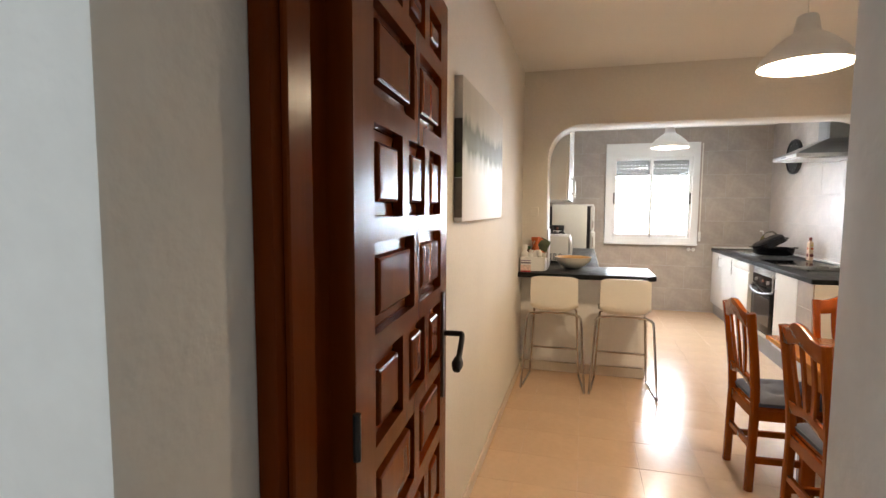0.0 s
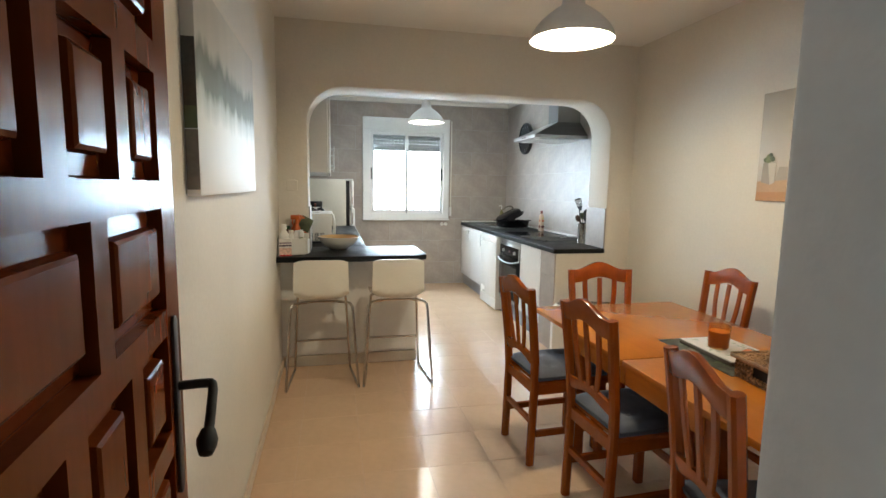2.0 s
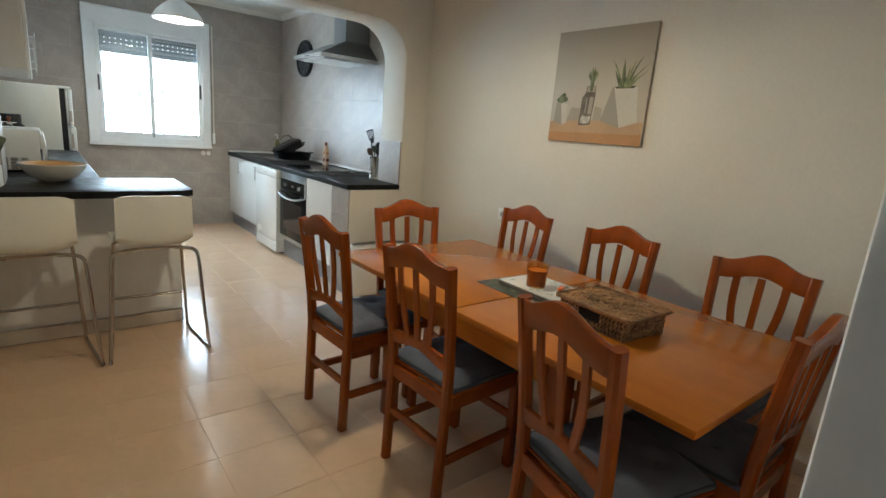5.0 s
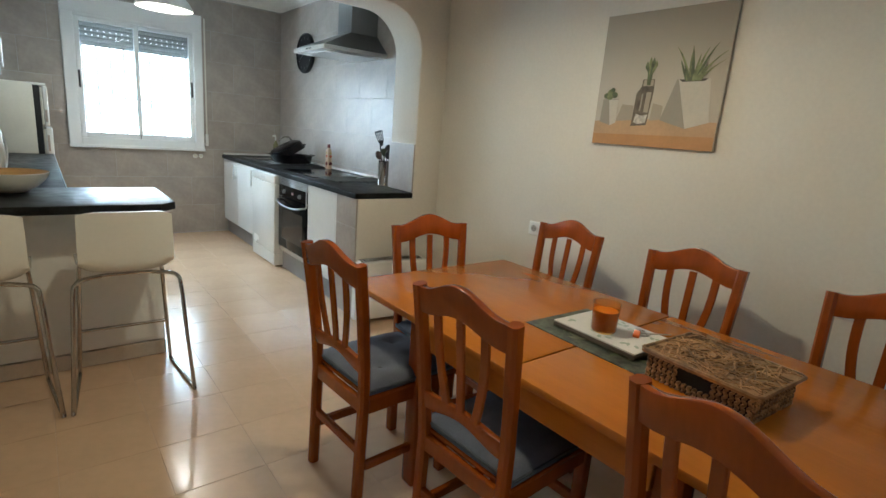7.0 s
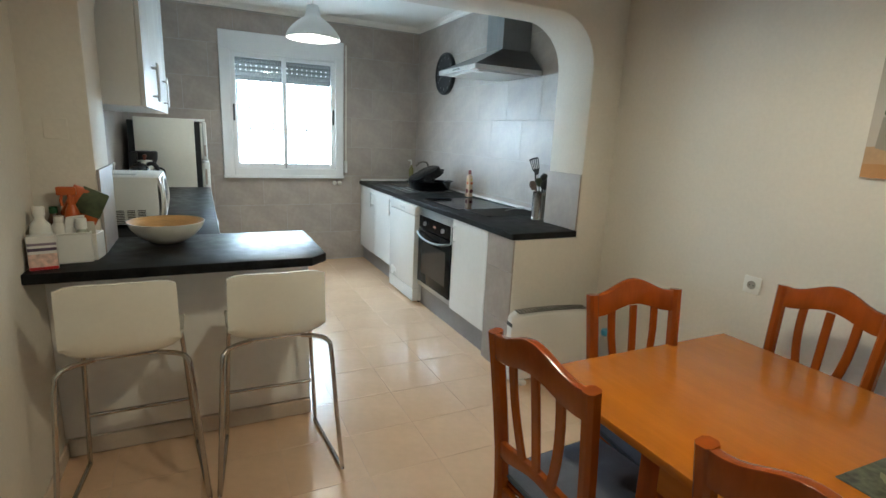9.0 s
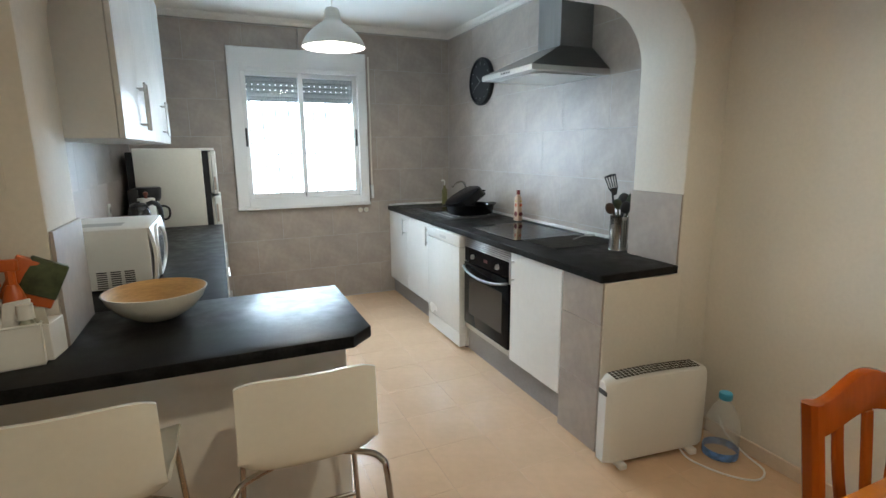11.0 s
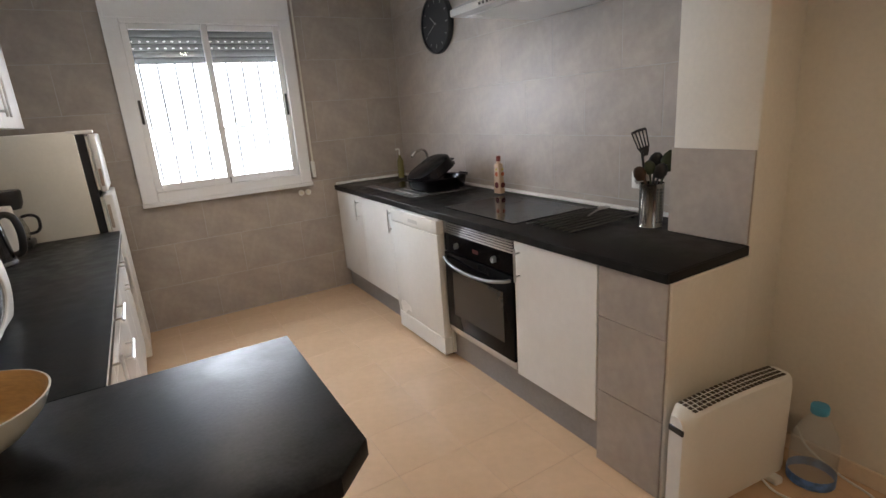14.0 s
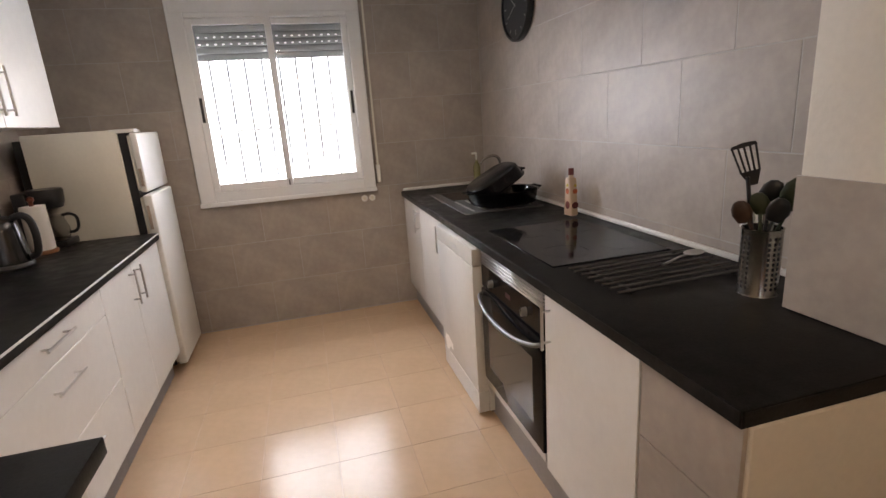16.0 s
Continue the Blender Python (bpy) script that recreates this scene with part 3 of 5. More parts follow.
# ---- peninsula and kitchen left run ----
CT = 0.90
wt = thing("worktop", "black stone-look laminate worktop running into a breakfast bar", "worktop")
part("bar_slab", prism([(XW + 0.002, 4.327), (0.66, 4.327), (0.735, 4.40), (0.735, 4.955), (XW + 0.002, 4.955)], 0.04, "z", CT - 0.04, bevel=0.004), WORKTOP, wt)
part("run_slab", prism([(XW + 0.002, 4.9562), (0.312, 4.9562), (0.312, 7.155), (XW + 0.002, 7.155), (XW + 0.002, 6.0)], 0.04, "z", CT - 0.04, bevel=0.004), WORKTOP, wt)
part("edge_strip", box(0.3122, 0.3138, 4.962, 7.15, CT - 0.009, CT - 0.001), ALUMINIUM, wt, "thin pale edging strip", smooth=False)
b = box(-0.355 + 0.003, 0.69, 4.63, 4.948, 0.09, CT - 0.0405, 0.003)
pen = thing("peninsula_cabinet", "white cabinet carcass under the breakfast bar, plain back panels", "cabinet")
part("body", b, CARCASS, pen)
part("back_panel", box(XW + 0.003, 0.69, 4.588, 4.63, 0.09, CT - 0.041, 0.002), CABINET, pen)
part("plinth", box(XW + 0.013, 0.692, 4.58, 4.93, 0.004, 0.085, 0.003), material("beige_skirting", (0.56, 0.48, 0.39), 0.4, vary=0.06), pen)
part("foot_strip", box(XW + 0.015, 0.68, 4.59, 4.92, 0, 0.004), PLINTH, pen, smooth=False)


def bar_handle(parent, p, q, out):
    """Round bar on two posts, standing off along out."""
    p, q, out = Vector(p), Vector(q), Vector(out)
    d = (q - p).normalized()
    bm = tube([p + out * 0.03, q + out * 0.03], 0.0055, 8)
    for e in (p + d * 0.025, q - d * 0.025):
        tube([e, e + out * 0.03], 0.0045, 8, bm=bm)
    return part("handle", bm, STEEL, parent, "slim steel bar handle")


def left_unit(name, label, y0, y1, fronts, handles):
    u = thing(name, label, "cabinet", group="kitchen base cabinets")
    part("body", box(XW + 0.01, 0.272, y0 + 0.001, y1 - 0.001, 0.15, CT - 0.0405, 0.002), CARCASS, u)
    part("plinth", box(XW + 0.05, 0.235, y0 + 0.001, y1 - 0.001, 0, 0.1495, 0.002), PLINTH, u)
    for k, (ya, yb, za, zb) in enumerate(fronts):
        d = part("door" if zb - za > 0.4 else "drawer_front", box(0.274, 0.294, ya + 0.0015, yb - 0.0015, za + 0.0015, zb - 0.0015, 0.002), CABINET, u)
        bar_handle(d, *handles[k], (1, 0, 0))
    return u


left_unit("corner_cabinet", "white gloss corner base cabinet with a bar handle", 4.96, 5.35, [(4.96, 5.35, 0.15, 0.855)], [((0.294, 5.31, 0.68), (0.294, 5.31, 0.83))])
left_unit("drawer_cabinet", "white gloss three-drawer base cabinet with steel bar handles", 5.352, 6.25, [(5.352, 6.25, 0.735, 0.855), (5.352, 6.25, 0.445, 0.735), (5.352, 6.25, 0.15, 0.445)],
          [((0.294, 5.70, z), (0.294, 5.91, z)) for z in (0.81, 0.655, 0.37)])
left_unit("base_cabinet", "white gloss two-door base cabinet with paired bar handles", 6.252, 7.15, [(6.252, 6.652, 0.15, 0.855), (6.652, 7.15, 0.15, 0.855)],
          [((0.294, 6.605, 0.655), (0.294, 6.605, 0.83)), ((0.294, 6.70, 0.655), (0.294, 6.70, 0.83))])

# wall cabinets
for i in range(2):
    y0 = 5.0 + 0.99 * i
    u = thing("wall_cabinet", "white gloss two-door wall cabinet with steel bar handles", "cabinet", group="kitchen wall cabinets")
    part("body", box(XW + 0.013, 0.004, y0 + 0.001, y0 + 0.989, 1.515, 2.43, 0.002), CARCASS, u)
    for k in range(2):
        ya = y0 + 0.495 * k
        d = part("door", box(0.006, 0.025, ya + 0.0015, ya + 0.4935, 1.515, 2.428, 0.002), CABINET, u)
        hy = y0 + 0.495 + (-0.04 if k == 0 else 0.04)
        bar_handle(d, (0.025, hy, 1.56), (0.025, hy, 1.76), (1, 0, 0))

# fridge
# Shade of the sunk grips, put into the colour of flat plates.
GRIP_SHADE = material("grip_recess_shade", (0.42, 0.34, 0.28), 0.5)
fr = thing("fridge", "white two-door fridge freezer with dark door gaps", "fridge")
part("body", box(-0.25, 0.208, 7.172, 7.64, 0.03, 1.487, 0.008, 2), CREAM_PLASTIC, fr)
part("back_grid", box(-0.30, -0.252, 7.20, 7.62, 0.05, 1.46, 0.004), BLACK_PLASTIC, fr)
# Black block: door seal plus the shade of the open gap, as colour.
part("gasket_and_gap_shade", box(0.208, 0.252, 7.185, 7.63, 0.05, 1.468, 0.002), BLACK_PLASTIC, fr)
part("hinge_cover", box(0.17, 0.296, 7.172, 7.25, 1.4685, 1.489, 0.004, 2), WHITE_PLASTIC, fr)
for z0, z1, zg0, zg1, xd in ((1.135, 1.466, 1.17, 1.27, 0.304), (0.06, 1.118, 0.92, 1.06, 0.318)):
    d = part("door", box(0.268, xd, 7.165, 7.64, z0, z1, 0.01, 3), WHITE_PLASTIC, fr)
    part("door_lining", box(0.252, 0.2675, 7.176, 7.63, z0 + 0.012, z1 - 0.012, 0.004), CREAM_PLASTIC, d)
    part("grip", box(0.278, 0.294, 7.1635, 7.1665, zg0, zg1, 0.001), GRIP_SHADE, d, "grip in the door's edge, its recess shaded by colour")
for x in (-0.2, 0.19):
    for y in (7.22, 7.60):
        part("foot", place(lathe([(0, 0), (0.018, 0), (0.015, 0.03), (0, 0.03)], 10), pose(x, y, 0)), BLACK_PLASTIC, fr)

# ---- kitchen right run ----
wr = thing("worktop", "long black stone-look laminate worktop over oven and dishwasher", "worktop")
part("slab", prism([(1.872, 4.594), (2.343, 4.594), (2.343, YB + 0.003), (XE - 0.014, YB + 0.003), (XE - 0.014, YN - 0.014), (1.872, YN - 0.014)], 0.04, "z", CT - 0.04, bevel=0.004), WORKTOP, wr)
part("front_edging", box(1.870, 1.8718, 4.598, YN - 0.016, CT - 0.036, CT - 0.004), WORKTOP, wr, smooth=False)
part("end_edging", box(1.876, 2.34, 4.592, 4.5938, CT - 0.036, CT - 0.004), WORKTOP, wr, smooth=False)
b = box(XE - 0.03, XE - 0.0125, YB + 0.004, YN - 0.03, CT, CT + 0.022, 0.006, 2)
box(1.885, XE - 0.03, YN - 0.03, YN - 0.0125, CT, CT + 0.022, 0.006, 2, bm=b)
solid("worktop_upstand", b, WHITE_PLASTIC, "white sealing strip along the back of the worktop", "trim", kind="structure")


def right_unit(name, label, y0, y1, fronts, handles):
    u = thing(name, label, "cabinet", group="kitchen base cabinets")
    part("body", box(1.907, 2.5, y0 + 0.001, y1 - 0.001, 0.16, CT - 0.0405, 0.002), CARCASS, u)
    for k, (ya, yb, za, zb) in enumerate(fronts):
        d = part("door", box(1.886, 1.906, ya + 0.0015, yb - 0.0015, za, zb, 0.002), CABINET, u)
        bar_handle(d, *handles[k], (-1, 0, 0))
    return u


right_unit("base_cabinet", "white gloss base cabinet beside the oven", 4.902, 5.405, [(4.902, 5.405, 0.172, 0.858)], [((1.886, 5.365, 0.67), (1.886, 5.365, 0.83))])
right_unit("sink_cabinet", "white gloss two-door sink cabinet with bar handles", 6.66, 7.78, [(6.66, 7.25, 0.16, 0.855), (7.25, 7.78, 0.16, 0.855)],
           [((1.886, 6.72, 0.67), (1.886, 6.72, 0.83)), ((1.886, 7.31, 0.67), (1.886, 7.31, 0.83))])
solid("plinth", box(1.925, 1.945, 4.902, 7.785, 0, 0.16, 0.002), PLINTH, "grey plinth board under the base cabinets", "trim", kind="structure")

# oven
HANDLE_STEEL = material("satin_steel", (0.24, 0.24, 0.24), 0.4, metal=1.0, vary=0.04)
ov = thing("oven", "built-in black glass oven with steel vent and two knobs", "oven")
part("body", box(1.91, 2.45, 5.412, 6.028, 0.18, CT - 0.041, 0.002), BLACK_PLASTIC, ov)
part("vent_backing", box(1.9, 1.908, 5.412, 6.028, 0.79, 0.857), BLACK_PLASTIC, ov)
for i in range(5):
    part("vent_slat", box(1.882, 1.892, 5.414, 6.026, 0.791 + i * 0.0134, 0.7975 + i * 0.0134, 0.0015), STEEL, ov)
part("control_panel", box(1.884, 1.908, 5.412, 6.028, 0.685, 0.787, 0.003), BLACK_GLASS, ov)
part("display", box(1.8825, 1.884, 5.695, 5.745, 0.725, 0.745), glow_material("oven_display", (0.06, 0.006, 0.003), 0.12), ov)
for y in (5.55, 5.89):
    k = part("knob", place(lathe([(0, 0.022), (0.013, 0.022), (0.0135, 0.018), (0.014, 0.0), (0.0, 0.0)], 18), pose(1.884, y, 0.735, 0, -90, 0) @ Matrix.Diagonal((1.25, 0.75, 1, 1))), STEEL, ov)
    part("pointer", box(1.8605, 1.863, y - 0.002, y + 0.002, 0.735, 0.755, 0.0005), BLACK_PLASTIC, k)
dr = part("oven_door", box(1.878, 1.908, 5.412, 6.028, 0.225, 0.68, 0.006, 2), BLACK_GLASS, ov)
part("window_pane", box(1.8765, 1.879, 5.49, 5.95, 0.31, 0.58, 0.001), material("oven_window", (0.03, 0.028, 0.027), 0.1, vary=0.1), dr)
part("handle", tube(smooth_path([(1.88, 5.43, 0.655), (1.855, 5.45, 0.65), (1.835, 5.56, 0.63), (1.828, 5.72, 0.622), (1.835, 5.88, 0.63), (1.855, 5.99, 0.65), (1.88, 6.01, 0.655)], 5), 0.0085, 10), HANDLE_STEEL, dr, "curved steel handle")
part("bottom_trim", box(1.886, 1.908, 5.412, 6.028, 0.185, 0.222, 0.002), STEEL, ov)

# dishwasher
dw = thing("dishwasher", "white freestanding dishwasher with recessed grip", "dishwasher")
part("body", box(1.90, 2.45, 6.04, 6.645, 0.02, 0.855, 0.004), CABINET, dw)
part("control_panel", box(1.843, 1.90, 6.04, 6.645, 0.775, 0.857, 0.008, 2), CABINET, dw)
part("grip", box(1.8415, 1.844, 6.27, 6.39, 0.80, 0.822, 0.001), material("grip_shadow", (0.5, 0.5, 0.49), 0.5), dw)
part("door", box(1.843, 1.90, 6.04, 6.645, 0.135, 0.773, 0.006, 2), CABINET, dw)
part("kick_panel", box(1.845, 1.90, 6.042, 6.643, 0.02, 0.132, 0.004), CABINET, dw)
for y in (6.08, 6.6):
    part("foot", place(lathe([(0, 0), (0.018, 0), (0.015, 0.02), (0, 0.02)], 10), pose(1.93, y, 0)), BLACK_PLASTIC, dw)

# hood
hd = thing("cooker_hood", "stainless steel pyramid cooker hood with square chimney", "cooker hood")
hx0, hx1, hy0, hy1 = 1.99, XE - 0.013, 5.392, 5.99
part("rim", box(hx0, hx1, hy0, hy1, 1.908, 1.942, 0.003), STEEL, hd)
b = bmesh.new()
low = [b.verts.new(p) for p in ((hx0 + 0.004, hy0 + 0.004, 1.942), (hx1, hy0 + 0.004, 1.942), (hx1, hy1 - 0.004, 1.942), (hx0 + 0.004, hy1 - 0.004, 1.942))]
cx0, cy0, cy1 = 2.305, 5.565, 5.815
top = [b.verts.new(p) for p in ((cx0, cy0, 2.09), (hx1, cy0, 2.09), (hx1, cy1, 2.09), (cx0, cy1, 2.09))]
for i in range(4):
    b.faces.new((low[i], low[(i + 1) % 4], top[(i + 1) % 4], top[i]))
b.faces.new(low[::-1])
b.faces.new(top)
bmesh.ops.recalc_face_normals(b, faces=b.faces)
part("canopy", b, HOOD_STEEL, hd, smooth=False)
part("chimney", box(cx0 + 0.004, hx1, cy0 + 0.004, cy1 - 0.004, 2.085, ZC - 0.001, 0.002), HOOD_STEEL, hd)
part("filter", box(hx0 + 0.06, hx1 - 0.06, hy0 + 0.05, hy1 - 0.05, 1.900, 1.906, 0.002), STEEL, hd)
for y in (5.5, 5.88):
    part("hood_lamp", place(lathe([(0, -0.004), (0.03, -0.004), (0.032, 0.0), (0, 0.0)], 16), pose(2.08, y, 1.900)), WHITE_PLASTIC, hd)
for i in range(4):
    part("button", box(hx0 - 0.003, hx0, 5.63 + i * 0.03, 5.645 + i * 0.03, 1.919, 1.931, 0.001), BLACK_PLASTIC, hd)


# ---- stools ----
def bar_stool():
    s = thing("bar_stool", "white plastic low-backed bar stool on chromed tube legs", "stool", group="stools at the breakfast bar")
    prof = smooth_path([(0, 0.205, 0.60), (0, 0.185, 0.622), (0, 0.08, 0.622), (0, -0.04, 0.618), (0, -0.125, 0.622), (0, -0.168, 0.645), (0, -0.186, 0.70), (0, -0.196, 0.80), (0, -0.206, 0.908)], 3)
    grid = []
    n = len(prof)
    for k, p in enumerate(prof):
        t = k / (n - 1)
        half = 0.192 - 0.012 * t - (0.02 if k == 0 else 0)
        wing = 0.03 * max(0, 1 - ((p.y + 0.11) / 0.12) ** 2) if p.z < 0.66 else 0
        row = []
        for i in range(13):
            u = -1 + 2 * i / 12
            up = max(0, (p.z - 0.63) / 0.28)
            row.append((u * half, p.y + 0.03 * up * u * u, p.z + 0.012 * (1 - up) * u * u - 0.018 * up * abs(u) ** 6 + wing * abs(u) ** 6))
        grid.append(row)
    part("seat_shell", sheet(grid, 0.011), STOOL_PLASTIC, s, "glossy white moulded seat and back")
    for q in (-1, 1):
        loop = smooth_path([(q * 0.10, -0.08, 0.597), (q * 0.17, -0.12, 0.597), (q * 0.198, -0.145, 0.585), (q * 0.21, -0.16, 0.54), (q * 0.228, -0.185, 0.25), (q * 0.243, -0.203, 0.035), (q * 0.243, -0.19, 0.010),
                            (q * 0.225, 0.0, 0.009), (q * 0.207, 0.195, 0.010), (q * 0.205, 0.212, 0.035), (q * 0.19, 0.19, 0.30), (q * 0.176, 0.165, 0.55), (q * 0.168, 0.15, 0.588), (q * 0.14, 0.12, 0.6), (q * 0.09, 0.09, 0.6)], 4)
        part("side_frame", tube(loop, 0.0095, 10), CHROME, s)
    part("footrest", tube([(-0.19, 0.196, 0.24), (0.19, 0.196, 0.24)], 0.0085, 10), CHROME, s)
    part("under_bar", tube([(-0.1, -0.08, 0.6), (0.1, -0.08, 0.6)], 0.008, 8), CHROME, s)
    return s


stool = bar_stool()
stool.matrix_world = pose(-0.045, 4.29, 0, 0, 0, 1)
copy_thing(stool, pose(0.487, 4.285, 0, 0, 0, -1))


# ---- pictures ----
def ramp_canvas(name, stops, z0, z1, ragged=0.0):
    m = bpy.data.materials.new(name)
    m.use_nodes = True
    N, L = m.node_tree.nodes, m.node_tree.links
    b = N["Principled BSDF"]
    b.inputs["Roughness"].default_value = 0.55
    co = N.new("ShaderNodeTexCoord")
    sep = N.new("ShaderNodeSeparateXYZ")
    L.new(co.outputs["Object"], sep.inputs[0])
    rng = N.new("ShaderNodeMapRange")
    rng.inputs["From Min"].default_value, rng.inputs["From Max"].default_value = z0, z1
    L.new(sep.outputs["Z"], rng.inputs["Value"])
    mp = N.new("ShaderNodeMapping")
    mp.inputs["Scale"].default_value = (9, 9, 2.5)
    L.new(co.outputs["Object"], mp.inputs["Vector"])
    ns = N.new("ShaderNodeTexNoise")
    ns.inputs["Scale"].default_value, ns.inputs["Detail"].default_value = 1.0, 4
    L.new(mp.outputs[0], ns.inputs["Vector"])
    ma = N.new("ShaderNodeMath")
    ma.operation = "MULTIPLY_ADD"
    ma.inputs[1].default_value = ragged
    L.new(ns.outputs["Fac"], ma.inputs[0])
    L.new(rng.outputs[0], ma.inputs[2])
    sub = N.new("ShaderNodeMath")
    sub.operation = "SUBTRACT"
    sub.inputs[1].default_value = ragged / 2
    L.new(ma.outputs[0], sub.inputs[0])
    cr = N.new("ShaderNodeValToRGB")
    el = cr.color_ramp.elements
    el[0].position, el[0].color = stops[0][0], (*stops[0][1], 1)
    el[1].position, el[1].color = stops[-1][0], (*stops[-1][1], 1)
    for pos, colr in stops[1:-1]:
        e = el.new(pos)
        e.color = (*colr, 1)
    L.new(sub.outputs[0], cr.inputs[0])
    L.new(cr.outputs[0], b.inputs["Base Color"])
    weave = N.new("ShaderNodeTexNoise")
    weave.inputs["Scale"].default_value = 600
    bp = N.new("ShaderNodeBump")
    bp.inputs["Strength"].default_value, bp.inputs["Distance"].default_value = 0.4, 0.0004
    L.new(co.outputs["Object"], weave.inputs["Vector"])
    L.new(weave.outputs["Fac"], bp.inputs["Height"])
    L.new(bp.outputs[0], b.inputs["Normal"])
    return m


MIST = ramp_canvas("misty_forest_print", [(0, (0.92, 0.93, 0.93)), (0.36, (0.84, 0.89, 0.91)), (0.47, (0.55, 0.63, 0.65)), (0.53, (0.2, 0.25, 0.25)), (0.66, (0.14, 0.17, 0.16)), (0.74, (0.42, 0.42, 0.4)), (1, (0.54, 0.52, 0.48))], 1.38, 1.97, 0.3)
pic = thing("canvas_picture", "wide canvas print of a misty pale forest", "picture")
part("canvas", box(XW, -0.318, 2.155, 3.188, 1.378, 1.972, 0.003, 2), MIST, pic)
dk = material("dark_forest_edge", (0.045, 0.04, 0.035), 0.6, vary=0.3, scale=14)
part("printed_edge", box(XW + 0.002, -0.3195, 2.1535, 2.1552, 1.60, 1.80), dk, pic, "dark tree trunks printed on the canvas edge", smooth=False)
part("printed_edge", box(XW + 0.002, -0.3195, 2.1530, 2.1536, 1.56, 1.62), material("green_moss_print", (0.08, 0.1, 0.05), 0.6), pic, smooth=False)

part("printed_edge", box(XW + 0.002, -0.3195, 2.1535, 2.1552, 1.395, 1.558), material("grey_brown_print", (0.2, 0.17, 0.145), 0.6, vary=0.15, scale=10), pic, smooth=False)

BEIGE_PRINT = ramp_canvas("beige_print", [(0, (0.5, 0.43, 0.34)), (0.4, (0.48, 0.42, 0.34)), (0.75, (0.37, 0.325, 0.26)), (1, (0.34, 0.295, 0.235))], 1.356, 1.99, 0.08)
cv = thing("canvas_picture", "square canvas print of potted succulents on a wooden shelf", "picture")
PX, PY0, PY1, PZ0, PZ1 = 2.549, 3.25, 2.613, 1.356, 1.988
part("canvas", box(PX, XE, PY1, PY0, PZ0, PZ1, 0.003, 2), BEIGE_PRINT, cv)
PRINTS = {
    "wood": material("print_wood", (0.46, 0.29, 0.155), 0.55, vary=0.08, scale=6),
    "wood_edge": material("print_wood_edge", (0.43, 0.215, 0.075), 0.55, vary=0.06, scale=6),
    "pot": material("print_pot_light", (0.52, 0.475, 0.4), 0.55, vary=0.05, scale=5),
    "pot_dark": material("print_pot_dark", (0.3, 0.265, 0.21), 0.55, vary=0.03),
    "soil": material("print_soil", (0.05, 0.04, 0.03), 0.6),
    "leaf": material("print_leaf", (0.17, 0.185, 0.08), 0.55, vary=0.25, scale=30),
    "leaf_dark": material("print_leaf_dark", (0.085, 0.1, 0.045), 0.55, vary=0.25, scale=30),
    "glass": material("print_glass", (0.11, 0.085, 0.06), 0.55, vary=0.3, scale=25),
    "pebble": material("print_pebble", (0.5, 0.46, 0.41), 0.55, vary=0.2, scale=60),
    "shade": material("print_shade", (0.37, 0.31, 0.235), 0.55, vary=0.04),
}


def printed(name, pts, mat, layer):
    """A flat printed shape on the canvas; u runs across from the window side, v up."""
    out = [(PY0 + (PY1 - PY0) * u, PZ0 + (PZ1 - PZ0) * v) for u, v in pts]
    part(name, prism(out, 0.0006, "x", PX - 0.0006 * layer), PRINTS[mat], cv, smooth=False)


printed("printed_shelf", [(0.004, 0.07), (0.996, 0.07), (0.996, 0.2), (0.7, 0.215), (0.3, 0.205), (0.004, 0.185)], "wood", 1)
printed("printed_shelf_edge", [(0.004, 0.004), (0.996, 0.004), (0.996, 0.1), (0.004, 0.085)], "wood_edge", 2)
printed("printed_shadow", [(0.2, 0.19), (0.34, 0.2), (0.34, 0.31), (0.24, 0.32)], "shade", 2)
printed("printed_shadow", [(0.49, 0.2), (0.58, 0.21), (0.58, 0.31), (0.5, 0.33)], "shade", 2)
printed("printed_pot", [(0.05, 0.18), (0.15, 0.155), (0.2, 0.175), (0.2, 0.36), (0.06, 0.36)], "pot_dark", 3)
printed("printed_pot_face", [(0.15, 0.155), (0.2, 0.175), (0.2, 0.355), (0.115, 0.355)], "pot", 4)
for k, (u, v, r) in enumerate(((0.09, 0.385, 0.03), (0.125, 0.41, 0.034), (0.16, 0.39, 0.03), (0.12, 0.375, 0.028), (0.14, 0.43, 0.022))):
    printed("printed_succulent", [(u + r * math.cos(a), v + 0.8 * r * math.sin(a)) for a in [2 * math.pi * i / 9 for i in range(9)]], "leaf" if k % 2 else "leaf_dark", 5 + 0.4 * k)
printed("printed_bottle", [(0.34, 0.155), (0.47, 0.165), (0.49, 0.42), (0.485, 0.505), (0.39, 0.505), (0.385, 0.45), (0.35, 0.4)], "glass", 3)
printed("printed_neck", [(0.395, 0.455), (0.478, 0.455), (0.48, 0.5), (0.4, 0.5)], "shade", 4)
printed("printed_pebbles", [(0.36, 0.185), (0.4, 0.17), (0.46, 0.185), (0.468, 0.245), (0.42, 0.235), (0.37, 0.25)], "pebble", 4)
printed("printed_glass_shine", [(0.43, 0.26), (0.468, 0.26), (0.475, 0.41), (0.435, 0.41)], "shade", 4)
printed("printed_glass_shine", [(0.392, 0.27), (0.404, 0.27), (0.41, 0.4), (0.398, 0.4)], "pot_dark", 4)
printed("printed_sprig", [(0.425, 0.46), (0.455, 0.46), (0.462, 0.56), (0.42, 0.56)], "leaf_dark", 5)
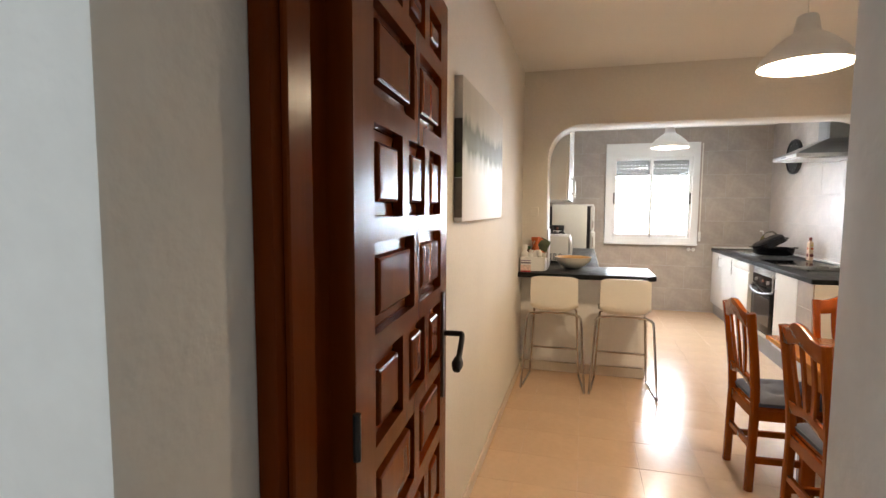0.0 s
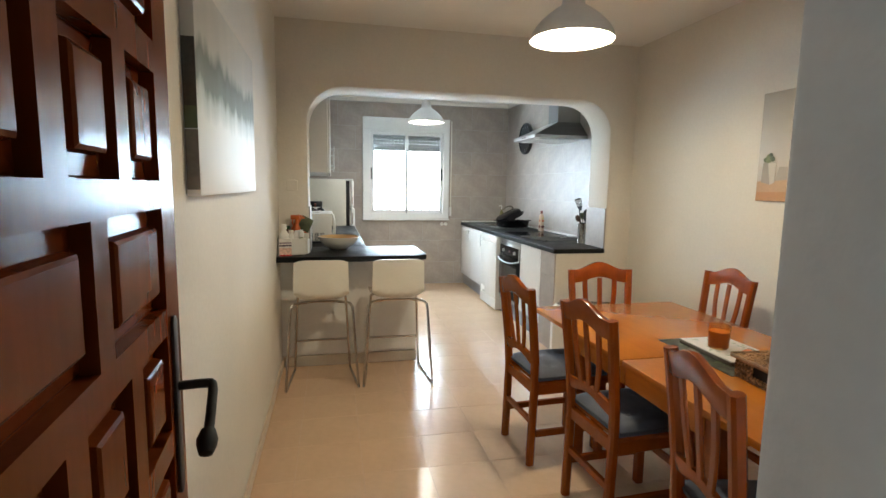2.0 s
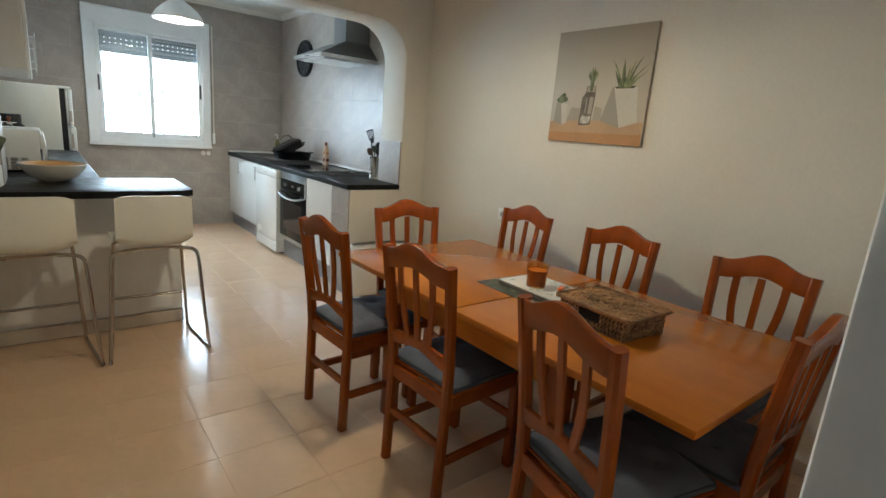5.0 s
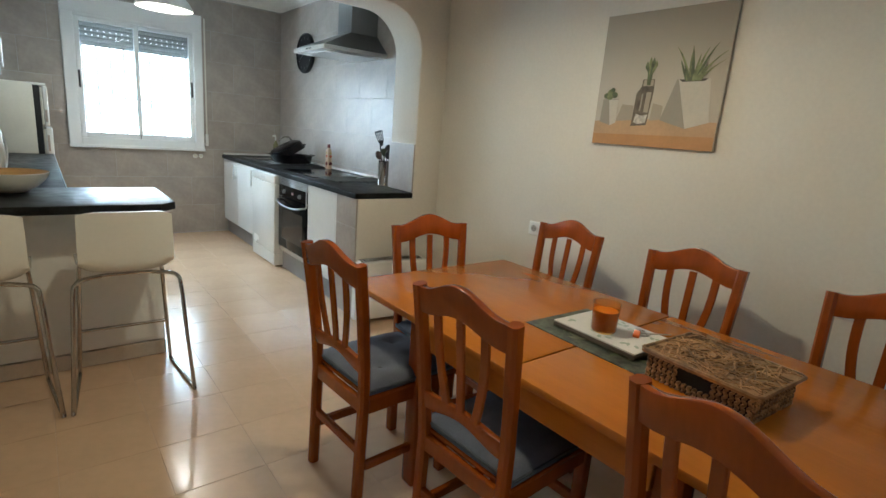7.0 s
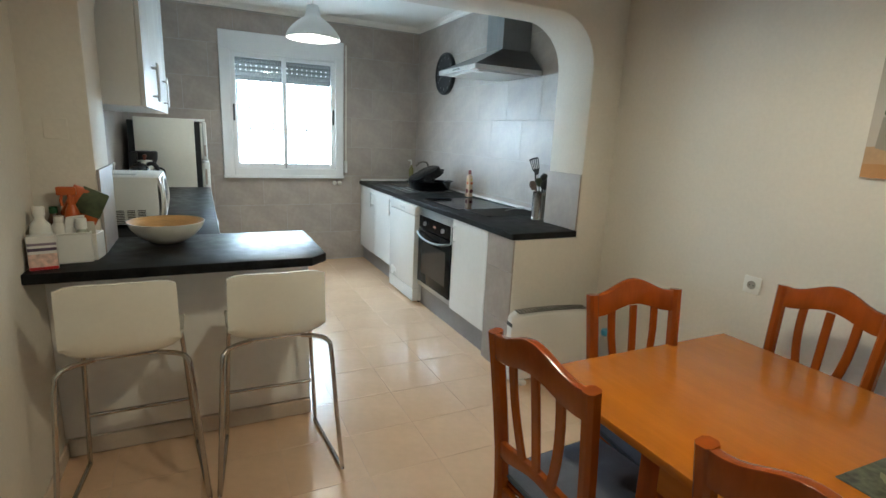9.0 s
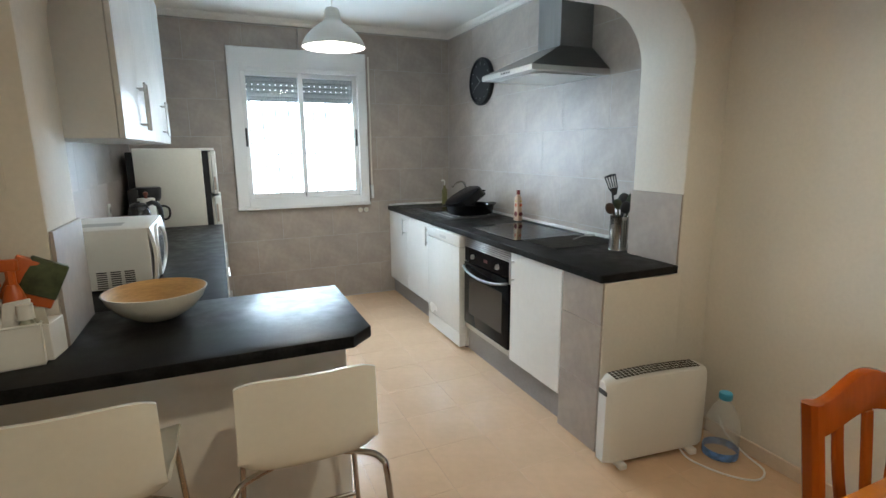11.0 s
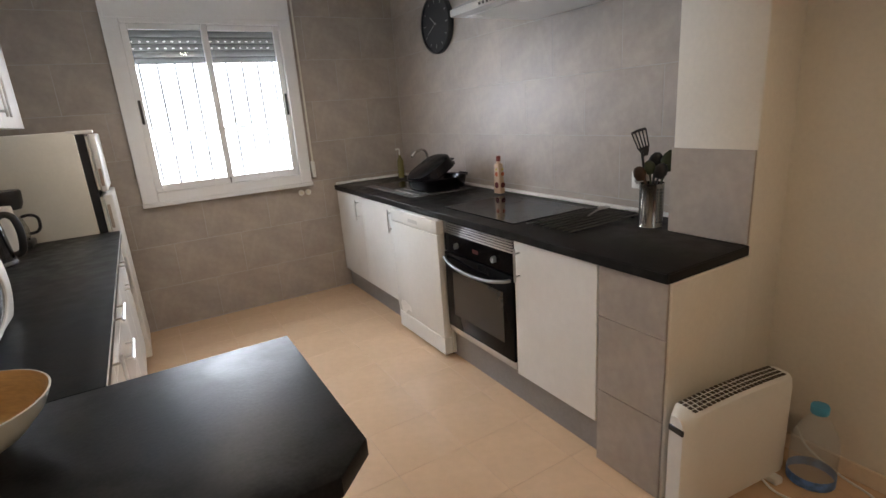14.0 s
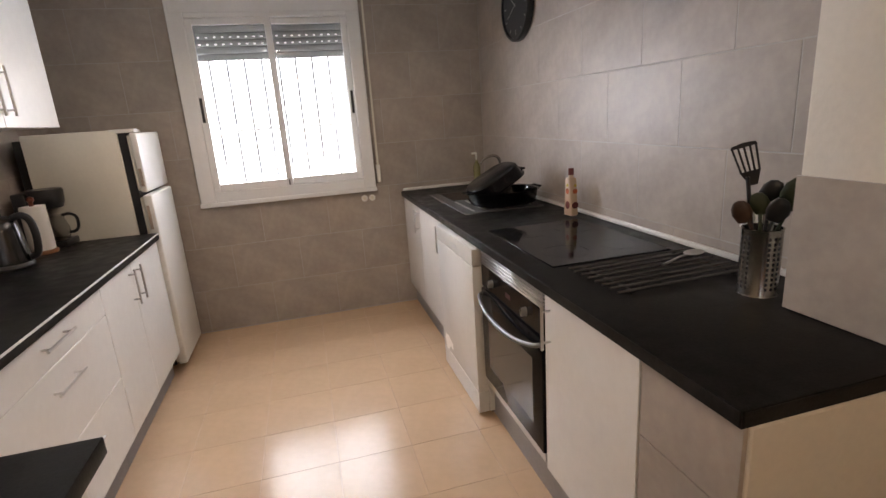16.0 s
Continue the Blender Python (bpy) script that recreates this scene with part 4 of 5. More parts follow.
for k, (u, v) in enumerate(((0.405, 0.64), (0.43, 0.67), (0.455, 0.665), (0.478, 0.645))):
    printed("printed_leaf", [(0.428 + 0.006 * k, 0.54), (0.442 + 0.006 * k, 0.54), (u + 0.016, v - 0.04), (u, v), (u - 0.014, v - 0.045)], "leaf" if k % 2 else "leaf_dark", 5.4 + 0.4 * k)
printed("printed_large_pot", [(0.575, 0.205), (0.775, 0.15), (0.94, 0.2), (0.9, 0.5), (0.66, 0.5)], "pot", 3)
printed("printed_large_pot_side", [(0.575, 0.205), (0.775, 0.15), (0.672, 0.495), (0.66, 0.5)], "pot_dark", 4)
printed("printed_soil", [(0.675, 0.497), (0.885, 0.5), (0.86, 0.482), (0.7, 0.48)], "soil", 5)
for k, (a, h, bend) in enumerate(((-0.13, 0.17, 0.02), (-0.1, 0.27, -0.05), (-0.055, 0.22, 0.02), (-0.02, 0.27, -0.015), (0.02, 0.2, 0.01), (0.05, 0.25, 0.03), (0.09, 0.28, 0.05), (0.13, 0.22, 0.08), (0.15, 0.15, 0.05), (-0.075, 0.12, 0.0), (0.07, 0.12, 0.02))):
    left, right = [], []
    for i in range(6):
        t = i / 5
        u, v = 0.775 + 0.3 * a + 0.7 * a * t + bend * t * t, 0.485 + h * (t - 0.12 * t * t)
        w = 0.013 * (1 - t) ** 0.7 + 0.0012
        left.append((u - w, v))
        right.append((u + w, v))
    printed("printed_leaf", left + right[::-1], "leaf" if k % 3 else "leaf_dark", 6 + 0.4 * k)

# ---- on the dining table ----
TT = 0.712
mat_ob = solid("table_mat", box(-0.17, 0.17, -0.235, 0.235, 0, 0.003, 0.001), material("leaf_print_mat", (0.07, 0.075, 0.05), 0.5, vary=0.6, scale=26, grain=60), "dark green leaf-patterned table mat", "table mat",
               m=pose(1.69, 2.44, TT + 0.0004, 0, 0, -2))
LEAFY = [material("mat_leaf", c_, 0.5, vary=0.1) for c_ in ((0.2, 0.2, 0.13), (0.12, 0.14, 0.07))]
rl = random.Random(8)
for k in range(26):
    lf = part("leaf_print", prism([(-0.035, 0), (-0.015, 0.009), (0.012, 0.01), (0.036, 0), (0.012, -0.01), (-0.015, -0.009)], 0.0003, "z", 0.003), LEAFY[k % 2], mat_ob, smooth=False)
    lf.matrix_basis = pose(rl.uniform(-0.13, 0.13), rl.uniform(-0.195, 0.195), 0.00012 * k, 0, 0, rl.uniform(0, 360))
tray = thing("place_mats", "stack of square white-topped place mats", "place mats", pose(1.70, 2.445, TT + 0.0072, 0, 0, -2))
for k in range(4):
    part("place_mat", place(box(-0.115, 0.115, -0.16, 0.16, 0.0052 * k, 0.0052 * k + 0.005, 0.001), pose(0, 0, 0, 0, 0, (0, 1.2, -0.8, 0.6)[k])),
         material("mat_top", (0.74, 0.72, 0.68), 0.4, vary=0.04) if k == 3 else material("mat_core", (0.16, 0.13, 0.1), 0.6), tray)
MAT_LEAF = material("pale_green_print", (0.4, 0.47, 0.38), 0.45, vary=0.1)
for k in range(16):
    side = -1 if k % 2 else 1
    lf = part("leaf_print", prism([(-0.014, 0), (-0.005, 0.006), (0.006, 0.006), (0.015, 0), (0.006, -0.006), (-0.005, -0.006)], 0.0003, "z", 0.0206), MAT_LEAF, tray, smooth=False)
    lf.matrix_basis = pose(side * rl.uniform(0.055, 0.095), rl.uniform(-0.135, 0.135), 0.00002 * k, 0, 0, rl.uniform(0, 360))
AMBER = glass_material("amber_glass", (0.95, 0.6, 0.2), 0.03)
cd = thing("candle_jar", "orange candle in an amber glass tumbler", "candle", pose(1.66, 2.455, TT + 0.0283))
part("glass", lathe([(0, 0), (0.036, 0), (0.041, 0.006), (0.046, 0.1), (0.0435, 0.1), (0.0385, 0.008), (0, 0.006)], 24), AMBER, cd)
part("wax", lathe([(0, 0.0065), (0.038, 0.0085), (0.0415, 0.075), (0, 0.073)], 24), material("orange_wax", (0.72, 0.3, 0.05), 0.5, vary=0.05), cd)
lg = thing("lighter", "orange disposable lighter lying on a place mat", "lighter", pose(1.735, 2.375, TT + 0.0286, 0, 0, 25))
part("body", box(-0.035, 0.02, -0.011, 0.011, 0, 0.011, 0.004, 2), material("orange_plastic", (0.75, 0.16, 0.03), 0.3), lg)
part("head", box(0.02, 0.036, -0.011, 0.011, 0.0, 0.012, 0.002), STEEL, lg)
sc = thing("scissors", "small steel scissors beside the candle", "scissors", pose(1.775, 2.36, TT + 0.0286, 0, 0, -35))
part("blade", prism([(0, -0.004), (0.085, 0.0), (0, 0.006)], 0.002, "z", 0.001), STEEL, sc)
part("grip", tube([(-0.022 + 0.02 * math.cos(a), 0.013 + 0.013 * math.sin(a), 0.004) for a in [2 * math.pi * i / 14 for i in range(14)]], 0.003, 6, closed=True), STEEL, sc)
part("grip", tube([(-0.022 + 0.02 * math.cos(a), -0.013 + 0.013 * math.sin(a), 0.004) for a in [2 * math.pi * i / 14 for i in range(14)]], 0.003, 6, closed=True), STEEL, sc)

WICKER = material("woven_water_hyacinth", (0.27, 0.145, 0.06), 0.7, vary=0.3, scale=12, grain=60, per_island=0.5, bump=0.001)
wb = thing("wicker_basket", "brown woven lidded basket with a cut-out grip", "basket", pose(1.64, 2.07, TT + 0.0005, 0, 0, -4))
rng_ = random.Random(4)
b = bmesh.new()
BW, BD, BH = 0.115, 0.145, 0.072
for k in range(8):
    z = 0.006 + k * 0.0092
    for side in range(4):
        length = 2 * (BD if side % 2 else BW)
        n = int(length / 0.0145)
        for i in range(n):
            if side == 3 and 3 <= k <= 6 and n * 0.32 < i < n * 0.68:
                continue
            u = -length / 2 + (i + 0.5) * length / n
            g = lathe([(0, -0.009), (0.0036, -0.006), (0.0052, 0.0), (0.0036, 0.006), (0, 0.009)], 5)
            tilt = 35 if k % 2 else -35
            pos = {0: pose(u, -BD, z, 0, 90 + tilt, 0), 2: pose(u, BD, z, 0, 90 + tilt, 0), 1: pose(BW, u, z, 90 + tilt, 0, 0), 3: pose(-BW, u, z, 90 + tilt, 0, 0)}[side]
            join(b, place(g, pos))
part("weave", b, WICKER, wb)["kind"] = "stuff"
# Solid block whose near-black colour stands for the shade inside the basket.
part("shade_core", box(-BW + 0.004, BW - 0.004, -BD + 0.004, BD - 0.004, 0.001, BH - 0.002), material("basket_inside_shade", (0.012, 0.008, 0.005), 0.9), wb)
b = bmesh.new()
for i in range(170):
    x0, y0 = rng_.uniform(-BW - 0.01, BW + 0.01), rng_.uniform(-BD - 0.01, BD + 0.01)
    a = rng_.uniform(0, math.pi)
    pts = []
    for j in range(8):
        t = (j / 7 - 0.5) * 0.085
        px = max(-BW - 0.014, min(BW + 0.014, x0 + t * math.cos(a) + 0.012 * math.sin(9 * t + i)))
        py = max(-BD - 0.014, min(BD + 0.014, y0 + t * math.sin(a) + 0.012 * math.cos(11 * t + i)))
        pts.append((px, py, BH + 0.012 + rng_.uniform(-0.003, 0.003)))
    tube(pts, 0.0029, 5, bm=b)
lid = part("lid", box(-BW - 0.016, BW + 0.016, -BD - 0.016, BD + 0.016, BH, BH + 0.011, 0.004), WICKER, wb)
part("lid_weave", b, WICKER, lid)["kind"] = "stuff"
part("lid_rim", tube([(sx * (BW + 0.015), sy * (BD + 0.015), BH + 0.011) for sx, sy in ((-1, -0.93), (-0.93, -1), (0.93, -1), (1, -0.93), (1, 0.93), (0.93, 1), (-0.93, 1), (-1, 0.93))], 0.006, 6, closed=True), WICKER, lid)


# ---- small fittings ----
SOCKET_WELL = material("shaded_socket_well", (0.34, 0.32, 0.29), 0.5)


def socket(m, tone="white"):
    s = thing("wall_socket", "%s plastic wall socket with two round holes" % tone, "socket", m, group="wall sockets")
    part("plate", box(-0.041, 0.041, -0.009, 0, -0.041, 0.041, 0.004, 2), WHITE_PLASTIC, s)
    part("well", place(lathe([(0.02, 0.0), (0.02, 0.0035), (0.018, 0.0035), (0.017, 0.001), (0, 0.001)], 20), pose(0, -0.009, 0, 90, 0, 0)), SOCKET_WELL, s)
    for x in (-0.0095, 0.0095):
        part("hole", place(lathe([(0, 0.0), (0.0027, 0.0), (0.0027, 0.002), (0, 0.002)], 8), pose(x, -0.0095, 0, 90, 0, 0)), BLACK_PLASTIC, s)
    return s


so = socket(pose(XE, 3.59, 0.82, 0, 0, -90))
copy_thing(so, pose(XE, 2.0, 0.82, 0, 0, -90))
copy_thing(so, pose(XE - 0.013, 5.25, 1.06, 0, 0, -90))
copy_thing(so, pose(XW + 0.013, 6.62, 1.10, 0, 0, 90))
copy_thing(so, pose(XW + 0.013, 5.72, 1.10, 0, 0, 90))
solid("blank_plate", box(-0.295, -0.215, YA - 0.006, YA, 1.365, 1.445, 0.003), PLASTER, "blank wall plate painted over in cream", "wall plate")
for x in (1.585, 1.643):
    k = thing("dial_switch", "small round white wall switch under the window", "switch", pose(x, YN - 0.0115, 0.875, 90, 0, 0), group="round switches")
    part("base", lathe([(0, 0), (0.024, 0), (0.024, 0.005), (0.02, 0.009), (0, 0.009)], 20), WHITE_PLASTIC, k)
    part("button", lathe([(0, 0.009), (0.012, 0.009), (0.011, 0.014), (0, 0.015)], 16), CREAM_PLASTIC, k)

# wall clock
ck = thing("wall_clock", "round black wall clock with white pointers", "clock", pose(XE - 0.0125, 7.03, 2.055, 0, -90, 0))
part("case", lathe([(0, 0), (0.2, 0), (0.205, 0.01), (0.205, 0.032), (0.197, 0.042), (0.185, 0.042), (0.183, 0.03), (0, 0.03)], 48), BLACK_PLASTIC, ck)
part("dial", lathe([(0, 0.0305), (0.182, 0.0305), (0.182, 0.031), (0, 0.031)], 40), material("black_dial", (0.01, 0.01, 0.011), 0.4), ck)
WHITE_MARK = material("white_mark", (0.3, 0.3, 0.29), 0.5)
for i in range(12):
    a = 2 * math.pi * i / 12
    part("mark", place(box(0.148 if i % 3 else 0.138, 0.166, -0.003, 0.003, 0.0312, 0.0322), Matrix.Rotation(a, 4, "Z")), WHITE_MARK, ck, smooth=False)
# local x points up on the wall, local -y points towards the window
part("hour_pointer", place(box(-0.01, 0.085, -0.004, 0.004, 0.033, 0.034), Matrix.Rotation(radians(52), 4, "Z")), WHITE_MARK, ck, smooth=False)
part("minute_pointer", place(box(-0.015, 0.125, -0.0028, 0.0028, 0.0345, 0.0355), Matrix.Rotation(radians(118), 4, "Z")), WHITE_MARK, ck, smooth=False)

# ---- on the right worktop ----
hob = thing("ceramic_hob", "flush black glass ceramic hob", "hob", pose(2.215, 5.84, CT))
part("glass", box(-0.245, 0.245, -0.335, 0.315, 0.0004, 0.006, 0.002), BLACK_GLASS, hob)
for x, y, r in ((-0.11, -0.18, 0.09), (0.12, -0.18, 0.075), (-0.11, 0.16, 0.075), (0.12, 0.16, 0.09)):
    part("cooking_ring", place(lathe([(r, 0.0061), (r, 0.0064), (r - 0.002, 0.0064), (r - 0.002, 0.0061)], 36), pose(x, y, 0)), material("ring_grey", (0.018, 0.018, 0.018), 0.2), hob)

sk = thing("kitchen_sink", "inset dark composite sink with drainer and chrome tap", "sink", pose(2.24, 7.02, CT))
b = box(-0.24, 0.24, -0.43, 0.40, 0.0004, 0.007, 0.003)
part("rim", b, material("sink_composite", (0.07, 0.068, 0.066), 0.4, vary=0.15), sk)
part("bowl", box(-0.17, 0.17, 0.03, 0.35, 0.0071, 0.009, 0.002), BLACK_ENAMEL, sk)
for i in range(6):
    part("drainer_rib", box(-0.18 + 0.07 * i, -0.165 + 0.07 * i, -0.38, -0.03, 0.0071, 0.0105, 0.001), STEEL, sk)
tap = part("tap", lathe([(0, 0.007), (0.026, 0.007), (0.024, 0.02), (0.018, 0.05), (0.017, 0.09), (0.012, 0.1), (0, 0.1)], 18), CHROME, sk)
tap.matrix_basis = pose(0.20, 0.12, 0)
part("spout", tube(smooth_path([(0, 0, 0.09), (-0.005, 0, 0.21), (-0.02, -0.005, 0.25), (-0.06, -0.01, 0.265), (-0.12, -0.015, 0.25), (-0.15, -0.02, 0.22)], 5), 0.0095, 10), CHROME, tap)
part("tap_lever", tube([(0, 0, 0.1), (0.02, 0.03, 0.125), (0.03, 0.06, 0.13)], 0.005, 8), CHROME, tap)


def pan(w, d, h, lip):
    """Oval roasting pan with a rolled rim."""
    prof = [(0.0, 0.0), (0.82, 0.0), (0.93, 0.12), (1.0, 0.96), (1.0 + lip, 1.0), (1.0 + lip, 1.03), (0.985, 0.98), (0.9, 0.14), (0.8, 0.04), (0, 0.03)]
    bm = lathe(prof, 32)
    for v in bm.verts:
        a = math.atan2(v.co.y, v.co.x)
        r = math.hypot(v.co.x, v.co.y)
        f = 1 / (abs(math.cos(a)) ** 3.2 + abs(math.sin(a)) ** 3.2) ** (1 / 3.2)
        v.co = Vector((math.cos(a) * r * f * w, math.sin(a) * r * f * d, v.co.z * h))
    return bm


rp = thing("roasting_pan", "black enamel roasting pan draining beside the sink", "pan", pose(2.29, 6.755, CT + 0.0115, 0, 0, 3), group="roasting pans")
part("pan", pan(0.2, 0.155, 0.085, 0.06), BLACK_ENAMEL, rp)
part("grip", tube([(-0.205, -0.04, 0.08), (-0.235, -0.04, 0.086), (-0.235, 0.04, 0.086), (-0.205, 0.04, 0.08)], 0.006, 8), BLACK_ENAMEL, rp)
part("grip", tube([(0.205, -0.04, 0.08), (0.235, -0.04, 0.086), (0.235, 0.04, 0.086), (0.205, 0.04, 0.08)], 0.006, 8), BLACK_ENAMEL, rp)
rp2 = thing("roasting_pan", "smaller black enamel pan leaning upside down on another", "pan", pose(2.225, 6.775, CT + 0.185, 180, -27, 6), group="roasting pans")
part("pan", pan(0.17, 0.13, 0.075, 0.06), BLACK_ENAMEL, rp2)
part("grip", tube([(0.175, -0.035, 0.07), (0.2, -0.035, 0.076), (0.2, 0.035, 0.076), (0.175, 0.035, 0.07)], 0.006, 8), BLACK_ENAMEL, rp2)


sb = thing("soap_bottle", "slim clear soap pump bottle in the sink corner", "bottle", pose(2.45, 7.66, CT) @ Matrix.Diagonal((1, 1, 1.3, 1)))
part("body", lathe([(0, 0.0), (0.024, 0.0), (0.027, 0.006), (0.027, 0.11), (0.018, 0.13), (0.011, 0.135), (0.011, 0.15), (0, 0.15)], 18), material("olive_soap", (0.22, 0.2, 0.08), 0.2), sb)
part("pump", tube(smooth_path([(0, 0, 0.15), (0, 0, 0.185), (-0.01, -0.005, 0.192), (-0.04, -0.012, 0.19)], 4), 0.006, 8), WHITE_PLASTIC, sb)
bt = thing("sauce_bottle", "cream plastic bottle with dark cap and brown label", "bottle", pose(2.475, 6.275, CT, 0, 0, 10))
b = box(-0.022, 0.022, -0.033, 0.033, 0, 0.196, 0.009, 3)
for v in b.verts:
    if v.co.z > 0.15:
        v.co.y *= 1 - 0.5 * (v.co.z - 0.15) / 0.046
join(b, lathe([(0.013, 0.19), (0.013, 0.212), (0, 0.212)], 16))
part("body", b, material("peach_bottle", (0.62, 0.44, 0.3), 0.35, vary=0.05), bt)
part("cap", lathe([(0, 0.21), (0.0145, 0.21), (0.0145, 0.24), (0.012, 0.244), (0, 0.244)], 16), material("dark_red_cap", (0.16, 0.02, 0.015), 0.35), bt)
for z, r, c_ in ((0.056, 0.021, (0.12, 0.012, 0.012)), (0.128, 0.015, (0.5, 0.1, 0.03)), (0.158, 0.009, (0.5, 0.36, 0.05))):
    for m in (pose(-0.0221, 0.0, z, 0, -90, 0), pose(0.0, -0.0331, z, 90, 0, 0)):
        part("label", place(lathe([(0, 0), (r, 0), (r, 0.0006), (0, 0.0006)], 18), m @ Matrix.Diagonal((1, 0.8, 1, 1))), material("bottle_label", c_, 0.5, vary=0.2, scale=60), bt, smooth=False)

DARK_STEEL = material("dark_steel_rod", (0.16, 0.155, 0.15), 0.3, metal=1.0)
rk = thing("trivet_rack", "steel rod trivet with black feet on the worktop", "trivet", pose(2.245, 5.31, CT, 0, 0, 1.5))
for i in range(8):
    y = -0.135 + i * 0.0385
    part("rod", tube([(-0.245, y, 0.0145), (0.245, y, 0.0145)], 0.0042, 8), DARK_STEEL, rk)
for y in (-0.12, 0.13):
    for x in (-0.19, 0.19):
        part("foot", box(x - 0.008, x + 0.008, y - 0.012, y + 0.012, 0, 0.0105, 0.002), BLACK_PLASTIC, rk)
for x in (-0.19, 0.19):
    part("cross_bar", box(x - 0.005, x + 0.005, -0.138, 0.14, 0.0085, 0.012, 0.001), BLACK_PLASTIC, rk)
sp = thing("spoon", "steel serving spoon lying on the trivet", "spoon", pose(2.36, 5.34, CT + 0.0195, 0, 0, 20))
part("bowl", place(lathe([(0, 0.0), (0.02, 0.002), (0.03, 0.008), (0.0285, 0.0085), (0.019, 0.0035), (0, 0.0015)], 18), Matrix.Translation((0.09, 0, 0)) @ Matrix.Diagonal((1.5, 1, 1, 1))), STEEL, sp)
part("stem", tube([(0.05, 0, 0.006), (0.0, 0, 0.01), (-0.1, 0, 0.004)], 0.004, 8), STEEL, sp)

CUP_STEEL = material("polished_steel", (0.36, 0.34, 0.31), 0.2, metal=1.0, vary=0.05)
uh = thing("utensil_holder", "perforated steel holder filled with kitchen utensils", "utensil holder", pose(2.37, 5.04, CT) @ Matrix.Diagonal((0.88, 0.88, 1, 1)))
b = lathe([(0, 0.0), (0.06, 0.0), (0.058, 0.004), (0.058, 0.185), (0.06, 0.19), (0.056, 0.191), (0.055, 0.185), (0.055, 0.006), (0, 0.004)], 30)
part("cup", b, CUP_STEEL, uh)
b = bmesh.new()
for r in range(11):
    for group in range(4):
        for i in range(3):
            a = radians(155 + 90 * group + 17 * i)
            join(b, place(box(-0.0042, 0.0042, -0.0036, 0.0036, 0.0, 0.0007), Matrix.Rotation(a, 4, "Z") @ pose(0.0577, 0, 0.024 + r * 0.0142, 0, 90, 0)))
part("perforations", b, BLACK_PLASTIC, uh, smooth=False)["kind"] = "stuff"
DARK_WOOD = material("dark_wooden_tool", (0.055, 0.027, 0.014), 0.45, vary=0.2)
GREEN_TOOL = material("green_silicone", (0.032, 0.042, 0.017), 0.5, vary=0.15)
GREY_TOOL = material("grey_nylon", (0.2, 0.2, 0.19), 0.5, vary=0.1)
tl = tagged(new("spatula"), "dark slotted spatula leaning in the steel holder", "spatula")
tl.matrix_world = pose(2.37, 5.04, CT + 0.006, 0, 0, -48)
# local x runs along the worktop's corner line, local -y faces the room
part("stem", tube([(0.02, 0.01, 0.0), (-0.03, -0.005, 0.2), (-0.046, -0.01, 0.325)], 0.0058, 8), BLACK_PLASTIC, tl)
bl = prism([(-0.012, 0.32), (0.012, 0.32), (0.032, 0.37), (-0.032, 0.37)], 0.004, "y", -0.002, bevel=0.001)
for k in range(5):
    x = -0.0275 + 0.01375 * k
    join(bl, prism([(x - 0.0034, 0.368), (x + 0.0034, 0.368), (x * 1.3 + 0.0034, 0.456), (x * 1.3 - 0.0034, 0.456)], 0.004, "y", -0.002))
join(bl, prism([(-0.041, 0.452), (0.041, 0.452), (0.036, 0.464), (0, 0.468), (-0.037, 0.463)], 0.004, "y", -0.002))
part("blade", place(bl, pose(0.045, -0.01, 0.058, 0, -17, 0) @ Matrix.Diagonal((0.8, 1, 0.8, 1))), BLACK_PLASTIC, tl, smooth=False)
for x, y, h, size, mat_, lab in ((0.068, 0.0, 0.275, 1.2, GREEN_TOOL, "large dark green silicone spoon in the steel holder"), (-0.052, -0.012, 0.225, 0.85, DARK_WOOD, "worn brown wooden spoon in the steel holder"),
                                 (0.012, 0.02, 0.275, 0.95, BLACK_PLASTIC, "black nylon ladle in the steel holder"), (0.03, -0.022, 0.235, 0.9, BLACK_PLASTIC, "black nylon serving spoon in the steel holder"),
                                 (-0.012, -0.008, 0.25, 0.8, GREEN_TOOL, "dark green silicone scraper in the steel holder"), (0.04, 0.025, 0.225, 0.7, GREY_TOOL, "grey nylon spoon in the steel holder")):
    u = tagged(new("cooking_spoon"), lab, "utensil", "cooking utensils")
    u.matrix_world = pose(2.37, 5.04, CT + 0.006, 0, 0, -48)
    part("stem", tube([(-0.4 * x, -0.4 * y, 0), (0.55 * x, 0.7 * y, 0.19), (x, y, h)], 0.0048, 8), mat_, u)
    part("scoop", place(lathe([(0, -0.04), (0.02, -0.033), (0.031, -0.005), (0.028, 0.02), (0.016, 0.038), (0, 0.043)], 14), pose(x, y, h, 8, 18 * (1 if x > 0 else -1), 0) @ Matrix.Diagonal((size, 0.35, size, 1))), mat_, u)

# ---- on the left worktop ----
mw = thing("microwave", "white microwave oven with an oval glass door and vents", "microwave", pose(0, 0, CT))
part("body", box(-0.325, 0.03, 5.215, 5.675, 0.014, 0.262, 0.008, 2), WHITE_PLASTIC, mw)
for y in (5.25, 5.64):
    for x in (-0.29, -0.03):
        part("foot", place(lathe([(0, 0), (0.014, 0), (0.014, 0.014), (0, 0.014)], 10), pose(x, y, 0)), BLACK_PLASTIC, mw)
g = []
for j in range(13):
    z = 0.016 + 0.245 * j / 12
    g.append([(0.036 + 0.018 * math.sin(math.pi * j / 12) ** 0.8, 5.217 + 0.456 * i / 6, z) for i in range(7)])
mdoor = part("door", sheet(g, 0.012), WHITE_PLASTIC, mw)


